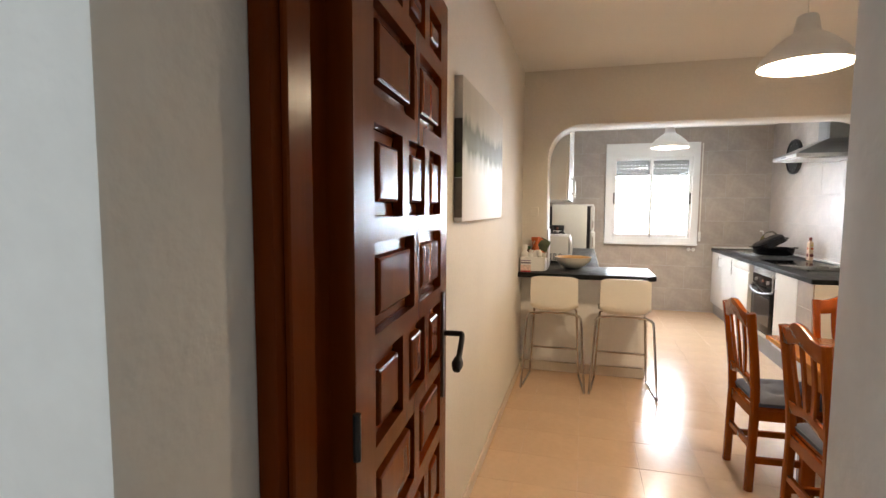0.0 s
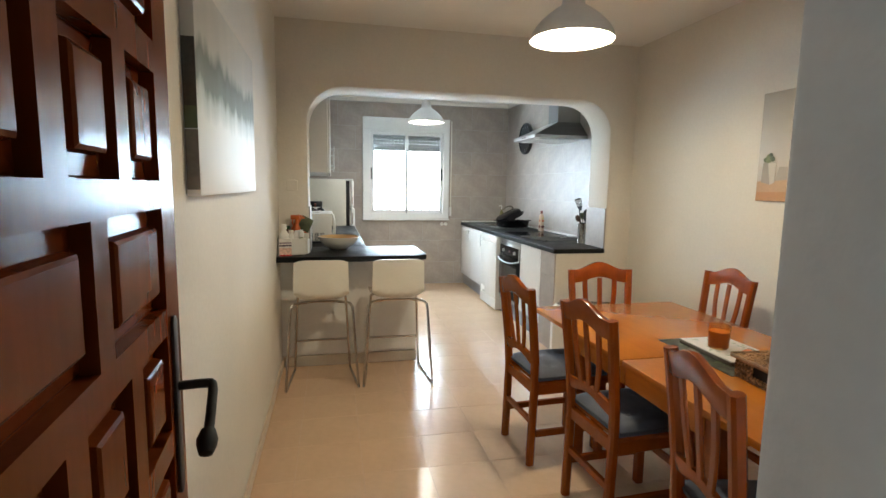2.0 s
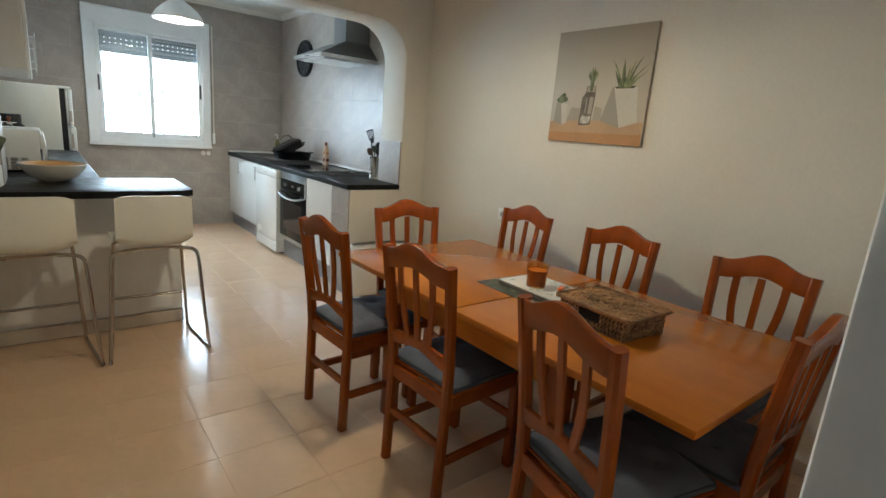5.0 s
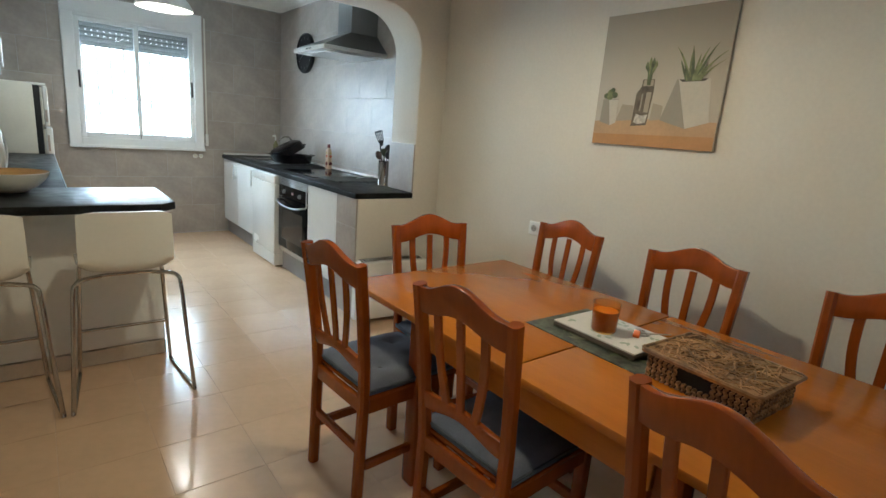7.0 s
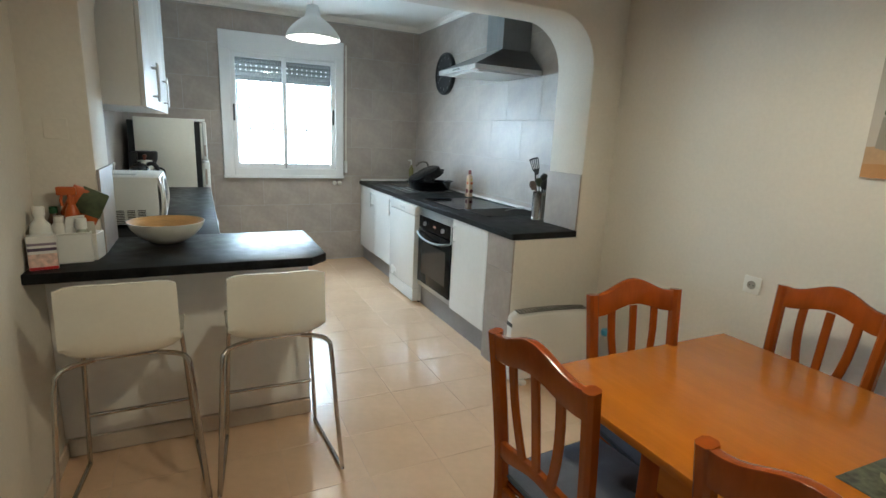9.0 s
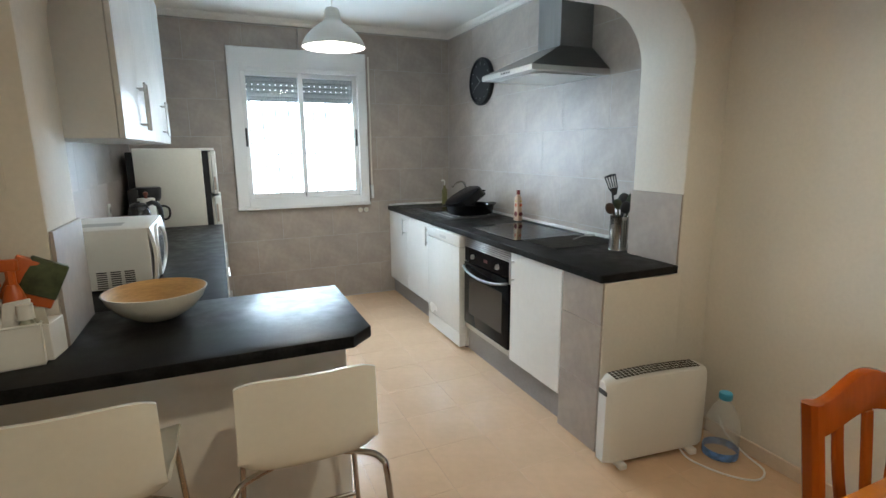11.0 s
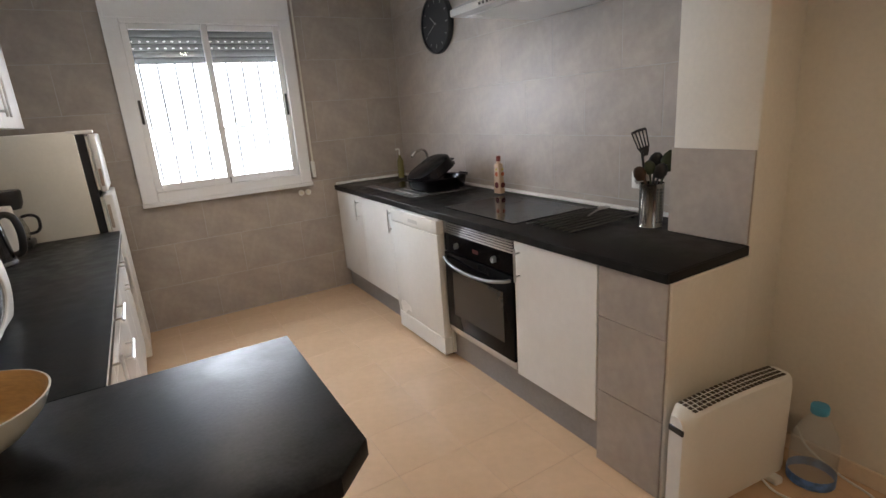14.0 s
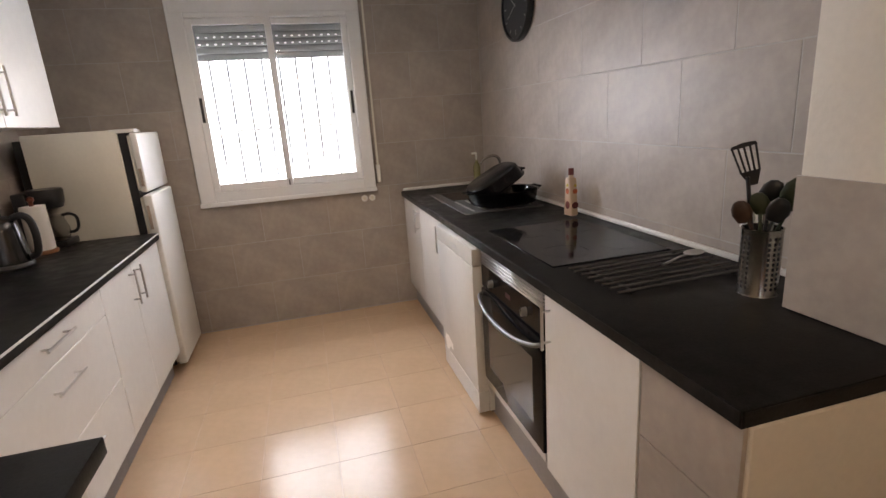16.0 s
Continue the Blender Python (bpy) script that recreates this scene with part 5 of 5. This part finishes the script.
def oval(ry, rz, cy, cz, n=32):
    pts = []
    for i in range(n):
        a = 2 * math.pi * i / n
        z = cz + rz * math.sin(a)
        j = (z - 0.016) / 0.245
        pts.append((0.038 + 0.018 * math.sin(math.pi * max(0, min(1, j))) ** 0.8, cy + ry * math.cos(a), z))
    return pts


part("door_ring", tube(oval(0.165, 0.105, 5.40, 0.138), 0.009, 8, closed=True), WHITE_PLASTIC, mdoor)
g = []
for j in range(9):
    k = -1 + 2 * j / 8
    z = 0.138 + 0.097 * k
    hw = 0.157 * math.sqrt(max(0.0, 1 - (0.98 * k) ** 2))
    x = 0.0395 + 0.018 * math.sin(math.pi * (z - 0.016) / 0.245) ** 0.8
    g.append([(x, 5.40 + hw * (-1 + i / 5), z) for i in range(11)])
part("door_glass", sheet(g, 0.002), material("grey_mirror_glass", (0.16, 0.18, 0.2), 0.08, metal=0.4), mdoor)
for c_ in range(3):
    for r in range(8):
        part("vent", box(-0.168 + c_ * 0.049, -0.132 + c_ * 0.049, 5.2135, 5.2155, 0.022 + r * 0.009, 0.0265 + r * 0.009), BLACK_PLASTIC, mw, smooth=False)
part("vent", box(-0.24, -0.08, 5.33, 5.43, 0.2615, 0.2625), material("vent_grey", (0.45, 0.45, 0.44), 0.5), mw, smooth=False)

BAMBOO = material("bamboo_inside", (0.56, 0.34, 0.13), 0.4, vary=0.12, scale=5, grain=40, stretch=(1, 1, 8))
bw = thing("fruit_bowl", "wide round bowl, white outside and bamboo inside", "bowl", pose(0.083, 4.80, CT) @ Matrix.Diagonal((0.95, 0.95, 1, 1)))
part("outside", lathe([(0, 0.0), (0.065, 0.0), (0.075, 0.004), (0.12, 0.03), (0.155, 0.066), (0.172, 0.1), (0.168, 0.101)], 44), STOOL_PLASTIC, bw)
part("inside", lathe([(0.1685, 0.1005), (0.164, 0.098), (0.149, 0.066), (0.115, 0.034), (0.07, 0.01), (0, 0.007)], 44), BAMBOO, bw)

PALE_WOOD = material("pale_wood", (0.5, 0.34, 0.2), 0.5, vary=0.12, scale=3, grain=30, stretch=(6, 1, 1))
bb = thing("storage_box", "pale blue box with a light wooden lid", "box", pose(-0.198, 6.06, CT, 0, 0, 0))
part("base_strip", box(-0.11, 0.11, -0.15, 0.15, 0, 0.03, 0.003), WHITE_PLASTIC, bb)
part("side", box(-0.108, 0.108, -0.148, 0.148, 0.03, 0.125, 0.003), material("pale_blue_card", (0.48, 0.55, 0.58), 0.6, vary=0.04), bb)
part("lid", box(-0.112, 0.112, -0.152, 0.152, 0.125, 0.14, 0.003), PALE_WOOD, bb)

kt = thing("kettle", "dark steel electric kettle with black handle", "kettle", pose(-0.18, 6.655, CT))
part("base", lathe([(0, 0), (0.085, 0), (0.088, 0.008), (0.082, 0.022), (0, 0.022)], 28), BLACK_PLASTIC, kt)
part("body", lathe([(0, 0.022), (0.08, 0.022), (0.08, 0.03), (0.066, 0.17), (0.06, 0.205), (0.05, 0.215), (0, 0.215)], 28), material("dark_kettle_steel", (0.09, 0.09, 0.09), 0.22, metal=1.0, vary=0.06), kt)
part("lid", lathe([(0.052, 0.214), (0.05, 0.226), (0.03, 0.236), (0.012, 0.238), (0.012, 0.248), (0, 0.25)], 24), BLACK_PLASTIC, kt)
part("handle", tube(smooth_path([(0.05, 0, 0.225), (0.085, 0, 0.235), (0.115, 0, 0.21), (0.125, 0, 0.14), (0.115, 0, 0.06), (0.085, 0, 0.04)], 5), 0.016, 10), BLACK_PLASTIC, kt)

pr = thing("paper_towel", "white kitchen roll on a wooden stand", "kitchen roll", pose(-0.165, 6.93, CT))
part("stand", lathe([(0, 0), (0.065, 0), (0.065, 0.014), (0.06, 0.018), (0, 0.018)], 24), material("brown_stand", (0.25, 0.11, 0.05), 0.5), pr)
part("roll", lathe([(0.015, 0.019), (0.054, 0.019), (0.0555, 0.03), (0.0555, 0.236), (0.054, 0.243), (0.015, 0.243)], 28), material("paper_white", (0.8, 0.78, 0.73), 0.9, vary=0.03, grain=200, bump=0.001), pr)
part("finial", lathe([(0, 0.24), (0.01, 0.24), (0.009, 0.262), (0.016, 0.27), (0.015, 0.285), (0, 0.292)], 14), material("red_brown_knob", (0.2, 0.05, 0.025), 0.4), pr)

cm = thing("coffee_maker", "black filter coffee maker with glass jug", "coffee maker", pose(-0.185, 7.085, CT))
part("base", box(-0.1, 0.1, -0.08, 0.08, 0, 0.035, 0.008, 2), BLACK_PLASTIC, cm)
part("tower", box(-0.1, -0.035, -0.08, 0.08, 0.035, 0.3, 0.008, 2), BLACK_PLASTIC, cm)
part("filter_head", lathe([(0, 0.21), (0.07, 0.21), (0.082, 0.24), (0.086, 0.3), (0.08, 0.31), (0, 0.312)], 24), BLACK_PLASTIC, cm).matrix_basis = pose(0.02, 0, 0)
jug = part("jug", lathe([(0, 0.037), (0.055, 0.037), (0.064, 0.06), (0.064, 0.1), (0.05, 0.15), (0.046, 0.165), (0.044, 0.165), (0.048, 0.15), (0.062, 0.1), (0.062, 0.062), (0.053, 0.04), (0, 0.04)], 24), glass_material("jug_glass", (0.85, 0.85, 0.83)), cm)
jug.matrix_basis = pose(0.03, 0, 0)
part("jug_handle", tube(smooth_path([(0.045, 0, 0.165), (0.085, -0.01, 0.17), (0.115, -0.014, 0.15), (0.115, -0.014, 0.1), (0.095, -0.01, 0.075), (0.066, -0.005, 0.07)], 4), 0.008, 8), BLACK_PLASTIC, jug)

# ---- cleaning things at the end of the bar ----
cadd = thing("caddy", "small white plastic caddy holding cleaning bottles", "caddy", pose(-0.235, 4.515, CT, 0, 0, 8))
b = bmesh.new()
for sx0, sx1, sy0, sy1 in ((-0.07, 0.07, -0.055, -0.052), (-0.07, 0.07, 0.052, 0.055), (-0.07, -0.067, -0.055, 0.055), (0.067, 0.07, -0.055, 0.055), (-0.07, 0.07, -0.055, 0.055)):
    box(sx0, sx1, sy0, sy1, 0.0, 0.004 if sx1 - sx0 > 0.1 and sy1 - sy0 > 0.1 else 0.115, bm=b)
part("tub", b, WHITE_PLASTIC, cadd)
part("rim", tube([(sx * 0.07, sy * 0.055, 0.115) for sx, sy in ((-1, -0.9), (-0.93, -1), (0.93, -1), (1, -0.9), (1, 0.9), (0.93, 1), (-0.93, 1), (-1, 0.9))], 0.004, 6, closed=True), WHITE_PLASTIC, cadd)


def bottle(name, label, m, prof, mat_, cap_mat, cap):
    t = thing(name, label, "bottle", m, group="cleaning bottles")
    part("body", lathe(prof, 18), mat_, t)
    part("cap", cap, cap_mat, t)
    return t


ORANGE = material("orange_spray", (0.5, 0.1, 0.012), 0.35, vary=0.05)
trigger = tube([(0, 0, 0.19), (0, 0, 0.225)], 0.012, 8)
box(-0.02, 0.045, -0.011, 0.011, 0.222, 0.252, 0.005, 2, bm=trigger)
tube([(0.028, 0, 0.225), (0.034, 0, 0.205), (0.03, 0, 0.185)], 0.005, 6, bm=trigger)
bottle("spray_bottle", "orange trigger spray bottle standing in the caddy", pose(-0.222, 4.535, CT + 0.005, 0, 0, 170) @ Matrix.Diagonal((1.0, 1.0, 1.12, 1)), [(0, 0), (0.03, 0), (0.033, 0.01), (0.033, 0.12), (0.022, 0.17), (0.013, 0.19), (0, 0.19)], ORANGE, ORANGE, trigger)
bottle("detergent_bottle", "white squeeze bottle with a flat cap in the caddy", pose(-0.263, 4.515, CT + 0.005) @ Matrix.Diagonal((1.25, 1.1, 0.82, 1)), [(0, 0), (0.026, 0), (0.029, 0.01), (0.029, 0.15), (0.014, 0.18), (0, 0.18)], WHITE_PLASTIC, WHITE_PLASTIC,
       lathe([(0, 0.18), (0.015, 0.18), (0.014, 0.21), (0, 0.212)], 14))
bottle("detergent_bottle", "short white tub beside the caddy", pose(-0.309, 4.455, CT) @ Matrix.Diagonal((1.3, 0.9, 1.12, 1)), [(0, 0), (0.024, 0), (0.027, 0.01), (0.027, 0.12), (0.024, 0.14), (0.013, 0.155), (0.012, 0.172), (0, 0.172)], WHITE_PLASTIC, WHITE_PLASTIC,
       lathe([(0, 0.168), (0.0155, 0.168), (0.0155, 0.195), (0.013, 0.2), (0, 0.2)], 14))
bottle("detergent_bottle", "small clear bottle with green liquid in the caddy", pose(-0.19, 4.49, CT + 0.005), [(0, 0), (0.02, 0), (0.022, 0.01), (0.022, 0.1), (0.012, 0.125), (0, 0.126)], material("pale_soap", (0.4, 0.42, 0.33), 0.3), WHITE_PLASTIC,
       lathe([(0, 0.125), (0.02, 0.125), (0.019, 0.165), (0, 0.166)], 14))
bottle("cleaner_bottle", "dark bottle with a green cap behind the caddy", pose(-0.29, 4.575, CT), [(0, 0), (0.024, 0), (0.026, 0.01), (0.026, 0.14), (0.012, 0.18), (0, 0.18)], material("brown_bottle", (0.1, 0.05, 0.03), 0.3),
       material("green_cap", (0.02, 0.09, 0.03), 0.4), lathe([(0, 0.18), (0.014, 0.18), (0.014, 0.205), (0, 0.206)], 12))
po = thing("cloth_pack", "crumpled orange and green foil pack of cleaning cloths", "packet", pose(-0.215, 4.578, CT + 0.15, 0, 26, 14))
pk = box(-0.062, 0.062, -0.012, 0.012, 0.0, 0.13, 0.008, 2)
for v in pk.verts:
    v.co.y += 0.006 * math.sin(70 * v.co.x) * math.sin(45 * v.co.z)
    v.co.z += 0.008 * math.sin(55 * v.co.x)
part("pack", pk, ORANGE, po)
pk = box(-0.03, 0.0635, -0.0145, 0.0145, 0.03, 0.134, 0.006, 2)
for v in pk.verts:
    v.co.y += 0.006 * math.sin(70 * v.co.x) * math.sin(45 * v.co.z)
    v.co.z += 0.008 * math.sin(55 * v.co.x) + 0.4 * max(0, -v.co.x)
part("pack_band", pk, material("dark_green_foil", (0.06, 0.075, 0.03), 0.4, vary=0.3, scale=20), po)
bg = thing("paper_bag", "white paper sachet standing in the caddy", "sachet", pose(-0.232, 4.495, CT + 0.006, 0, 8, 12))
bgm = box(-0.03, 0.03, -0.007, 0.007, 0, 0.175, 0.005, 2)
for v in bgm.verts:
    v.co.z += 0.25 * v.co.x if v.co.z > 0.1 else 0
    v.co.y += 0.003 * math.sin(60 * v.co.z)
part("sachet", bgm, material("white_sachet", (0.7, 0.69, 0.66), 0.5, vary=0.06, scale=15), bg)
cb = thing("tablet_box", "white carton with purple stripes and red foot", "carton", pose(-0.30, 4.405, CT, 0, 0, 12))
part("carton", box(-0.044, 0.044, -0.025, 0.025, 0, 0.125, 0.002), material("white_carton", (0.75, 0.73, 0.7), 0.5, vary=0.03), cb)
for z0, z1, c_ in ((0.0, 0.012, (0.5, 0.03, 0.03)), (0.012, 0.06, (0.7, 0.5, 0.42)), (0.07, 0.082, (0.09, 0.06, 0.1)), (0.09, 0.1, (0.25, 0.2, 0.25))):
    part("print", box(-0.0425, 0.0425, -0.0262, -0.0255, z0 + 0.001, z1), material("carton_print", c_, 0.5, vary=0.2, scale=50), cb, smooth=False)
c2 = thing("sponge_box", "plain white carton beside the arch", "carton", pose(-0.163, 4.545, CT, 0, 0, -8))
part("carton", box(-0.024, 0.024, -0.045, 0.045, 0, 0.105, 0.002), material("white_carton_plain", (0.76, 0.74, 0.7), 0.5, vary=0.03), c2)
part("flap", place(box(-0.024, 0.024, 0.0, 0.0015, 0.0, 0.052), pose(0, -0.043, 0.106, 14, 0, 0)), CREAM_PLASTIC, c2)

# ---- heater and water jug ----
ht = thing("convector_heater", "white portable convector heater with slotted top", "heater", pose(2.125, 4.482, 0, 0, 0, -6.5))
prof = [(-0.045, 0.03), (-0.05, 0.06), (-0.05, 0.40), (-0.042, 0.436), (-0.02, 0.452), (0.02, 0.455), (0.042, 0.446), (0.05, 0.41), (0.05, 0.06), (0.045, 0.03)]
b = bmesh.new()
n = 14
rings = []
for i in range(n + 1):
    u = -1 + 2 * i / n
    sq = 1 - 0.45 * max(0, (abs(u) - 0.86) / 0.14) ** 2
    rings.append([b.verts.new((0.285 * u, y * sq, z - (0.012 + 0.02 * max(0, (abs(u) - 0.86) / 0.14)) * u * u * (1 if z > 0.38 else 0))) for y, z in prof])
for r1, r2 in zip(rings, rings[1:]):
    for k in range(len(prof)):
        b.faces.new((r1[k], r1[(k + 1) % len(prof)], r2[(k + 1) % len(prof)], r2[k]))
b.faces.new(rings[0][::-1])
b.faces.new(rings[-1])
part("body", b, WHITE_PLASTIC, ht)
SLOTM = material("brown_slot", (0.05, 0.04, 0.028), 0.7)
slot_mesh = grab(box(-0.0075, 0.0075, -0.0068, 0.0068, -0.0012, 0.0009), "slot", SLOTM)
for i in range(22):
    for j in range(4):
        x = -0.235 + i * 0.0215
        ob = new("slot", slot_mesh)
        ob.parent = ht
        y = -0.029 + j * 0.0185
        ob.matrix_basis = pose(x, y, 0.4553 - 0.012 * (x / 0.285) ** 2 - (0.0022 if j == 0 else 0.0011 if j == 1 else 0))
part("side_grip", box(-0.289, -0.278, -0.03, 0.03, 0.36, 0.385, 0.004), BLACK_PLASTIC, ht)
for x in (-0.2, 0.2):
    part("foot", box(x - 0.02, x + 0.02, -0.075, 0.075, 0, 0.031, 0.006), WHITE_PLASTIC, ht)
cable = solid("power_cable", tube(smooth_path([(2.25, 4.42, 0.04), (2.262, 4.36, 0.006), (2.31, 4.22, 0.006), (2.40, 4.13, 0.006), (2.50, 4.16, 0.006), (2.54, 4.28, 0.006), (2.55, 4.40, 0.05), (2.553, 4.45, 0.12)], 6), 0.0045, 8), WHITE_PLASTIC,
              "white power cable looped on the floor", "cable")
wj = thing("water_bottle", "large clear plastic water bottle with blue cap", "bottle", pose(2.43, 4.335, 0))
part("body", lathe([(0, 0.0), (0.07, 0.0), (0.078, 0.008), (0.078, 0.05), (0.074, 0.06), (0.078, 0.07), (0.078, 0.16), (0.074, 0.2), (0.05, 0.25), (0.026, 0.285), (0.024, 0.305), (0.023, 0.305), (0.025, 0.285), (0.049, 0.249), (0.0725, 0.2),
                    (0.0765, 0.16), (0.0765, 0.07), (0.0725, 0.06), (0.0765, 0.05), (0.0765, 0.009), (0, 0.003)], 24), clear_film("clear_plastic", 0.11), wj)
part("cap", lathe([(0, 0.295), (0.027, 0.295), (0.03, 0.3), (0.03, 0.322), (0.027, 0.328), (0, 0.33)], 18), material("blue_cap", (0.06, 0.32, 0.5), 0.35), wj)
part("label", lathe([(0.0785, 0.012), (0.079, 0.012), (0.079, 0.05), (0.0785, 0.05)], 24), material("blue_label", (0.1, 0.22, 0.5), 0.45, vary=0.4, scale=22), wj)


# ---- tiles ----
def cut(rects, hole):
    """Rectangles (u0, u1, v0, v1) less a hole."""
    hu0, hu1, hv0, hv1 = hole
    out = []
    for u0, u1, v0, v1 in rects:
        if u1 <= hu0 or u0 >= hu1 or v1 <= hv0 or v0 >= hv1:
            out.append((u0, u1, v0, v1))
            continue
        if u0 < hu0:
            out.append((u0, hu0, v0, v1))
        if u1 > hu1:
            out.append((hu1, u1, v0, v1))
        a, c = max(u0, hu0), min(u1, hu1)
        if v0 < hv0:
            out.append((a, c, v0, hv0))
        if v1 > hv1:
            out.append((a, c, hv1, v1))
    return out


TILE_MESHES = {}


def tile_mesh(w, h, thick, mat, bevel):
    key = (round(w, 3), round(h, 3), thick, mat.name)
    if key not in TILE_MESHES:
        bm = bmesh.new()
        lo = [bm.verts.new((u, v, 0)) for u, v in ((0, 0), (w, 0), (w, h), (0, h))]
        mid = [bm.verts.new((u, v, thick - bevel)) for u, v in ((0, 0), (w, 0), (w, h), (0, h))]
        hi = [bm.verts.new((u, v, thick)) for u, v in ((bevel, bevel), (w - bevel, bevel), (w - bevel, h - bevel), (bevel, h - bevel))]
        for a, c in ((lo, mid), (mid, hi)):
            for i in range(4):
                bm.faces.new((a[i], a[(i + 1) % 4], c[(i + 1) % 4], c[i]))
        bm.faces.new(hi)
        TILE_MESHES[key] = grab(bm, "tile", mat)
    return TILE_MESHES[key]


def tile(parent, m, w, h, thick, mat, bevel=0.0012):
    ob = new("tile", tile_mesh(w, h, thick, mat, bevel))
    ob.parent = parent
    ob.matrix_basis = m
    return ob


TW, TH, GAP = 0.472, 0.3165, 0.0036


def brick_rows(u0, u1, v0, v1, first, holes=()):
    """Half-bond rows of tiles, clipped to the wall."""
    r = 0
    v = 0.005
    while v < v1 - 0.02:
        start = first + (TW / 2 if r % 2 else 0)
        k = math.floor((u0 - start) / TW)
        u = start + k * TW
        while u < u1:
            a, c = max(u, u0), min(u + TW, u1)
            b0, b1 = max(v, v0), min(v + TH, v1)
            if c - a > 0.012 and b1 - b0 > 0.012:
                rects = [(a + GAP / 2, c - GAP / 2, b0 + GAP / 2, b1 - GAP / 2)]
                for hole in holes:
                    rects = cut(rects, hole)
                for q in rects:
                    if q[1] - q[0] > 0.01 and q[3] - q[2] > 0.01:
                        yield q
            u += TW
        v += TH
        r += 1


rj = random.Random(11)
for u0, u1, v0, v1 in brick_rows(YB + 0.002, YN - 0.012, 0.0, ZC - 0.045, 5.615 - 0.003):
    tile(wall_east, Matrix.Translation((XE, u0, v0)) @ Matrix(((0, 0, -1, 0), (1, 0, 0, 0), (0, 1, 0, 0), (0, 0, 0, 1))), u1 - u0, v1 - v0, round(0.0115 + rj.uniform(-0.0003, 0.0003), 4), GREY_TILE)
for u0, u1, v0, v1 in brick_rows(YB + 0.002, YN - 0.012, 0.0, ZC - 0.045, 5.5):
    tile(wall_west, Matrix.Translation((XW, u0, v0)) @ Matrix(((0, 0, 1, 0), (1, 0, 0, 0), (0, 1, 0, 0), (0, 0, 0, 1))), u1 - u0, v1 - v0, 0.0115, GREY_TILE)
for u0, u1, v0, v1 in brick_rows(XW + 0.012, XE - 0.012, 0.0, ZC - 0.045, 1.775, [(0.50, 1.64, 0.98, 2.30)]):
    tile(wall_north, Matrix.Translation((u0, YN, v0)) @ Matrix(((1, 0, 0, 0), (0, 0, -1, 0), (0, 1, 0, 0), (0, 0, 0, 1))), u1 - u0, v1 - v0, 0.0115, GREY_TILE)
# grout behind the side walls' tiles
part("grout", box(XE - 0.0106, XE, YB + 0.001, YN - 0.0005, 0.001, ZC - 0.05), GROUT, wall_east, smooth=False)
part("grout", box(XW, XW + 0.0106, YB + 0.001, YN - 0.0005, 0.001, ZC - 0.05), GROUT, wall_west, smooth=False)
part("grout", box(XW + 0.0005, NX0, YN - 0.0106, YN, 0.001, ZC - 0.05), GROUT, wall_north, smooth=False)
part("grout", box(NX1, XE - 0.0005, YN - 0.0106, YN, 0.001, ZC - 0.05), GROUT, wall_north, smooth=False)
part("grout", box(NX0, NX1, YN - 0.0106, YN, 0.001, 0.98), GROUT, wall_north, smooth=False)
# end of the low wall, and the tiled feet of the arch
for v0, v1 in ((0.004, 0.33), (0.333, 0.65), (0.653, 0.857)):
    tile(low_wall, Matrix.Translation((1.897, YA + 0.006, v0)) @ Matrix(((0, 0, -1, 0), (1, 0, 0, 0), (0, 1, 0, 0), (0, 0, 0, 1))), YB - YA - 0.04, v1 - v0, 0.0105, GREY_TILE)
tile(wall_arch, Matrix.Translation((2.345, YA + 0.004, CT + 0.002)) @ Matrix(((0, 0, -1, 0), (1, 0, 0, 0), (0, 1, 0, 0), (0, 0, 0, 1))), YB - YA - 0.006, 0.345, 0.0105, GREY_TILE)
tile(wall_arch, Matrix.Translation((-0.14, YA + 0.004, CT + 0.002)) @ Matrix(((0, 0, 1, 0), (1, 0, 0, 0), (0, 1, 0, 0), (0, 0, 0, 1))), YB - YA - 0.006, 0.345, 0.0105, GREY_TILE)

# floor tiles
FS = 0.327
x0 = 0.825 - 8 * FS
y0 = 5.62 - 24 * FS


def floor_tiles(bx0, bx1, by0, by1):
    i0, i1 = math.floor((bx0 - x0) / FS), math.ceil((bx1 - x0) / FS)
    j0, j1 = math.floor((by0 - y0) / FS), math.ceil((by1 - y0) / FS)
    for i in range(i0, i1):
        for j in range(j0, j1):
            a, c = max(x0 + i * FS, bx0), min(x0 + (i + 1) * FS, bx1)
            e, f = max(y0 + j * FS, by0), min(y0 + (j + 1) * FS, by1)
            if c - a > 0.012 and f - e > 0.012:
                tile(floor, pose(a + 0.001, e + 0.001, -0.0045), c - a - 0.002, f - e - 0.002, 0.0045, FLOOR_TILE, 0.0005)


floor_tiles(XW, XE, 1.06, YN)
floor_tiles(-0.9, 1.3, -1.0, 1.06)
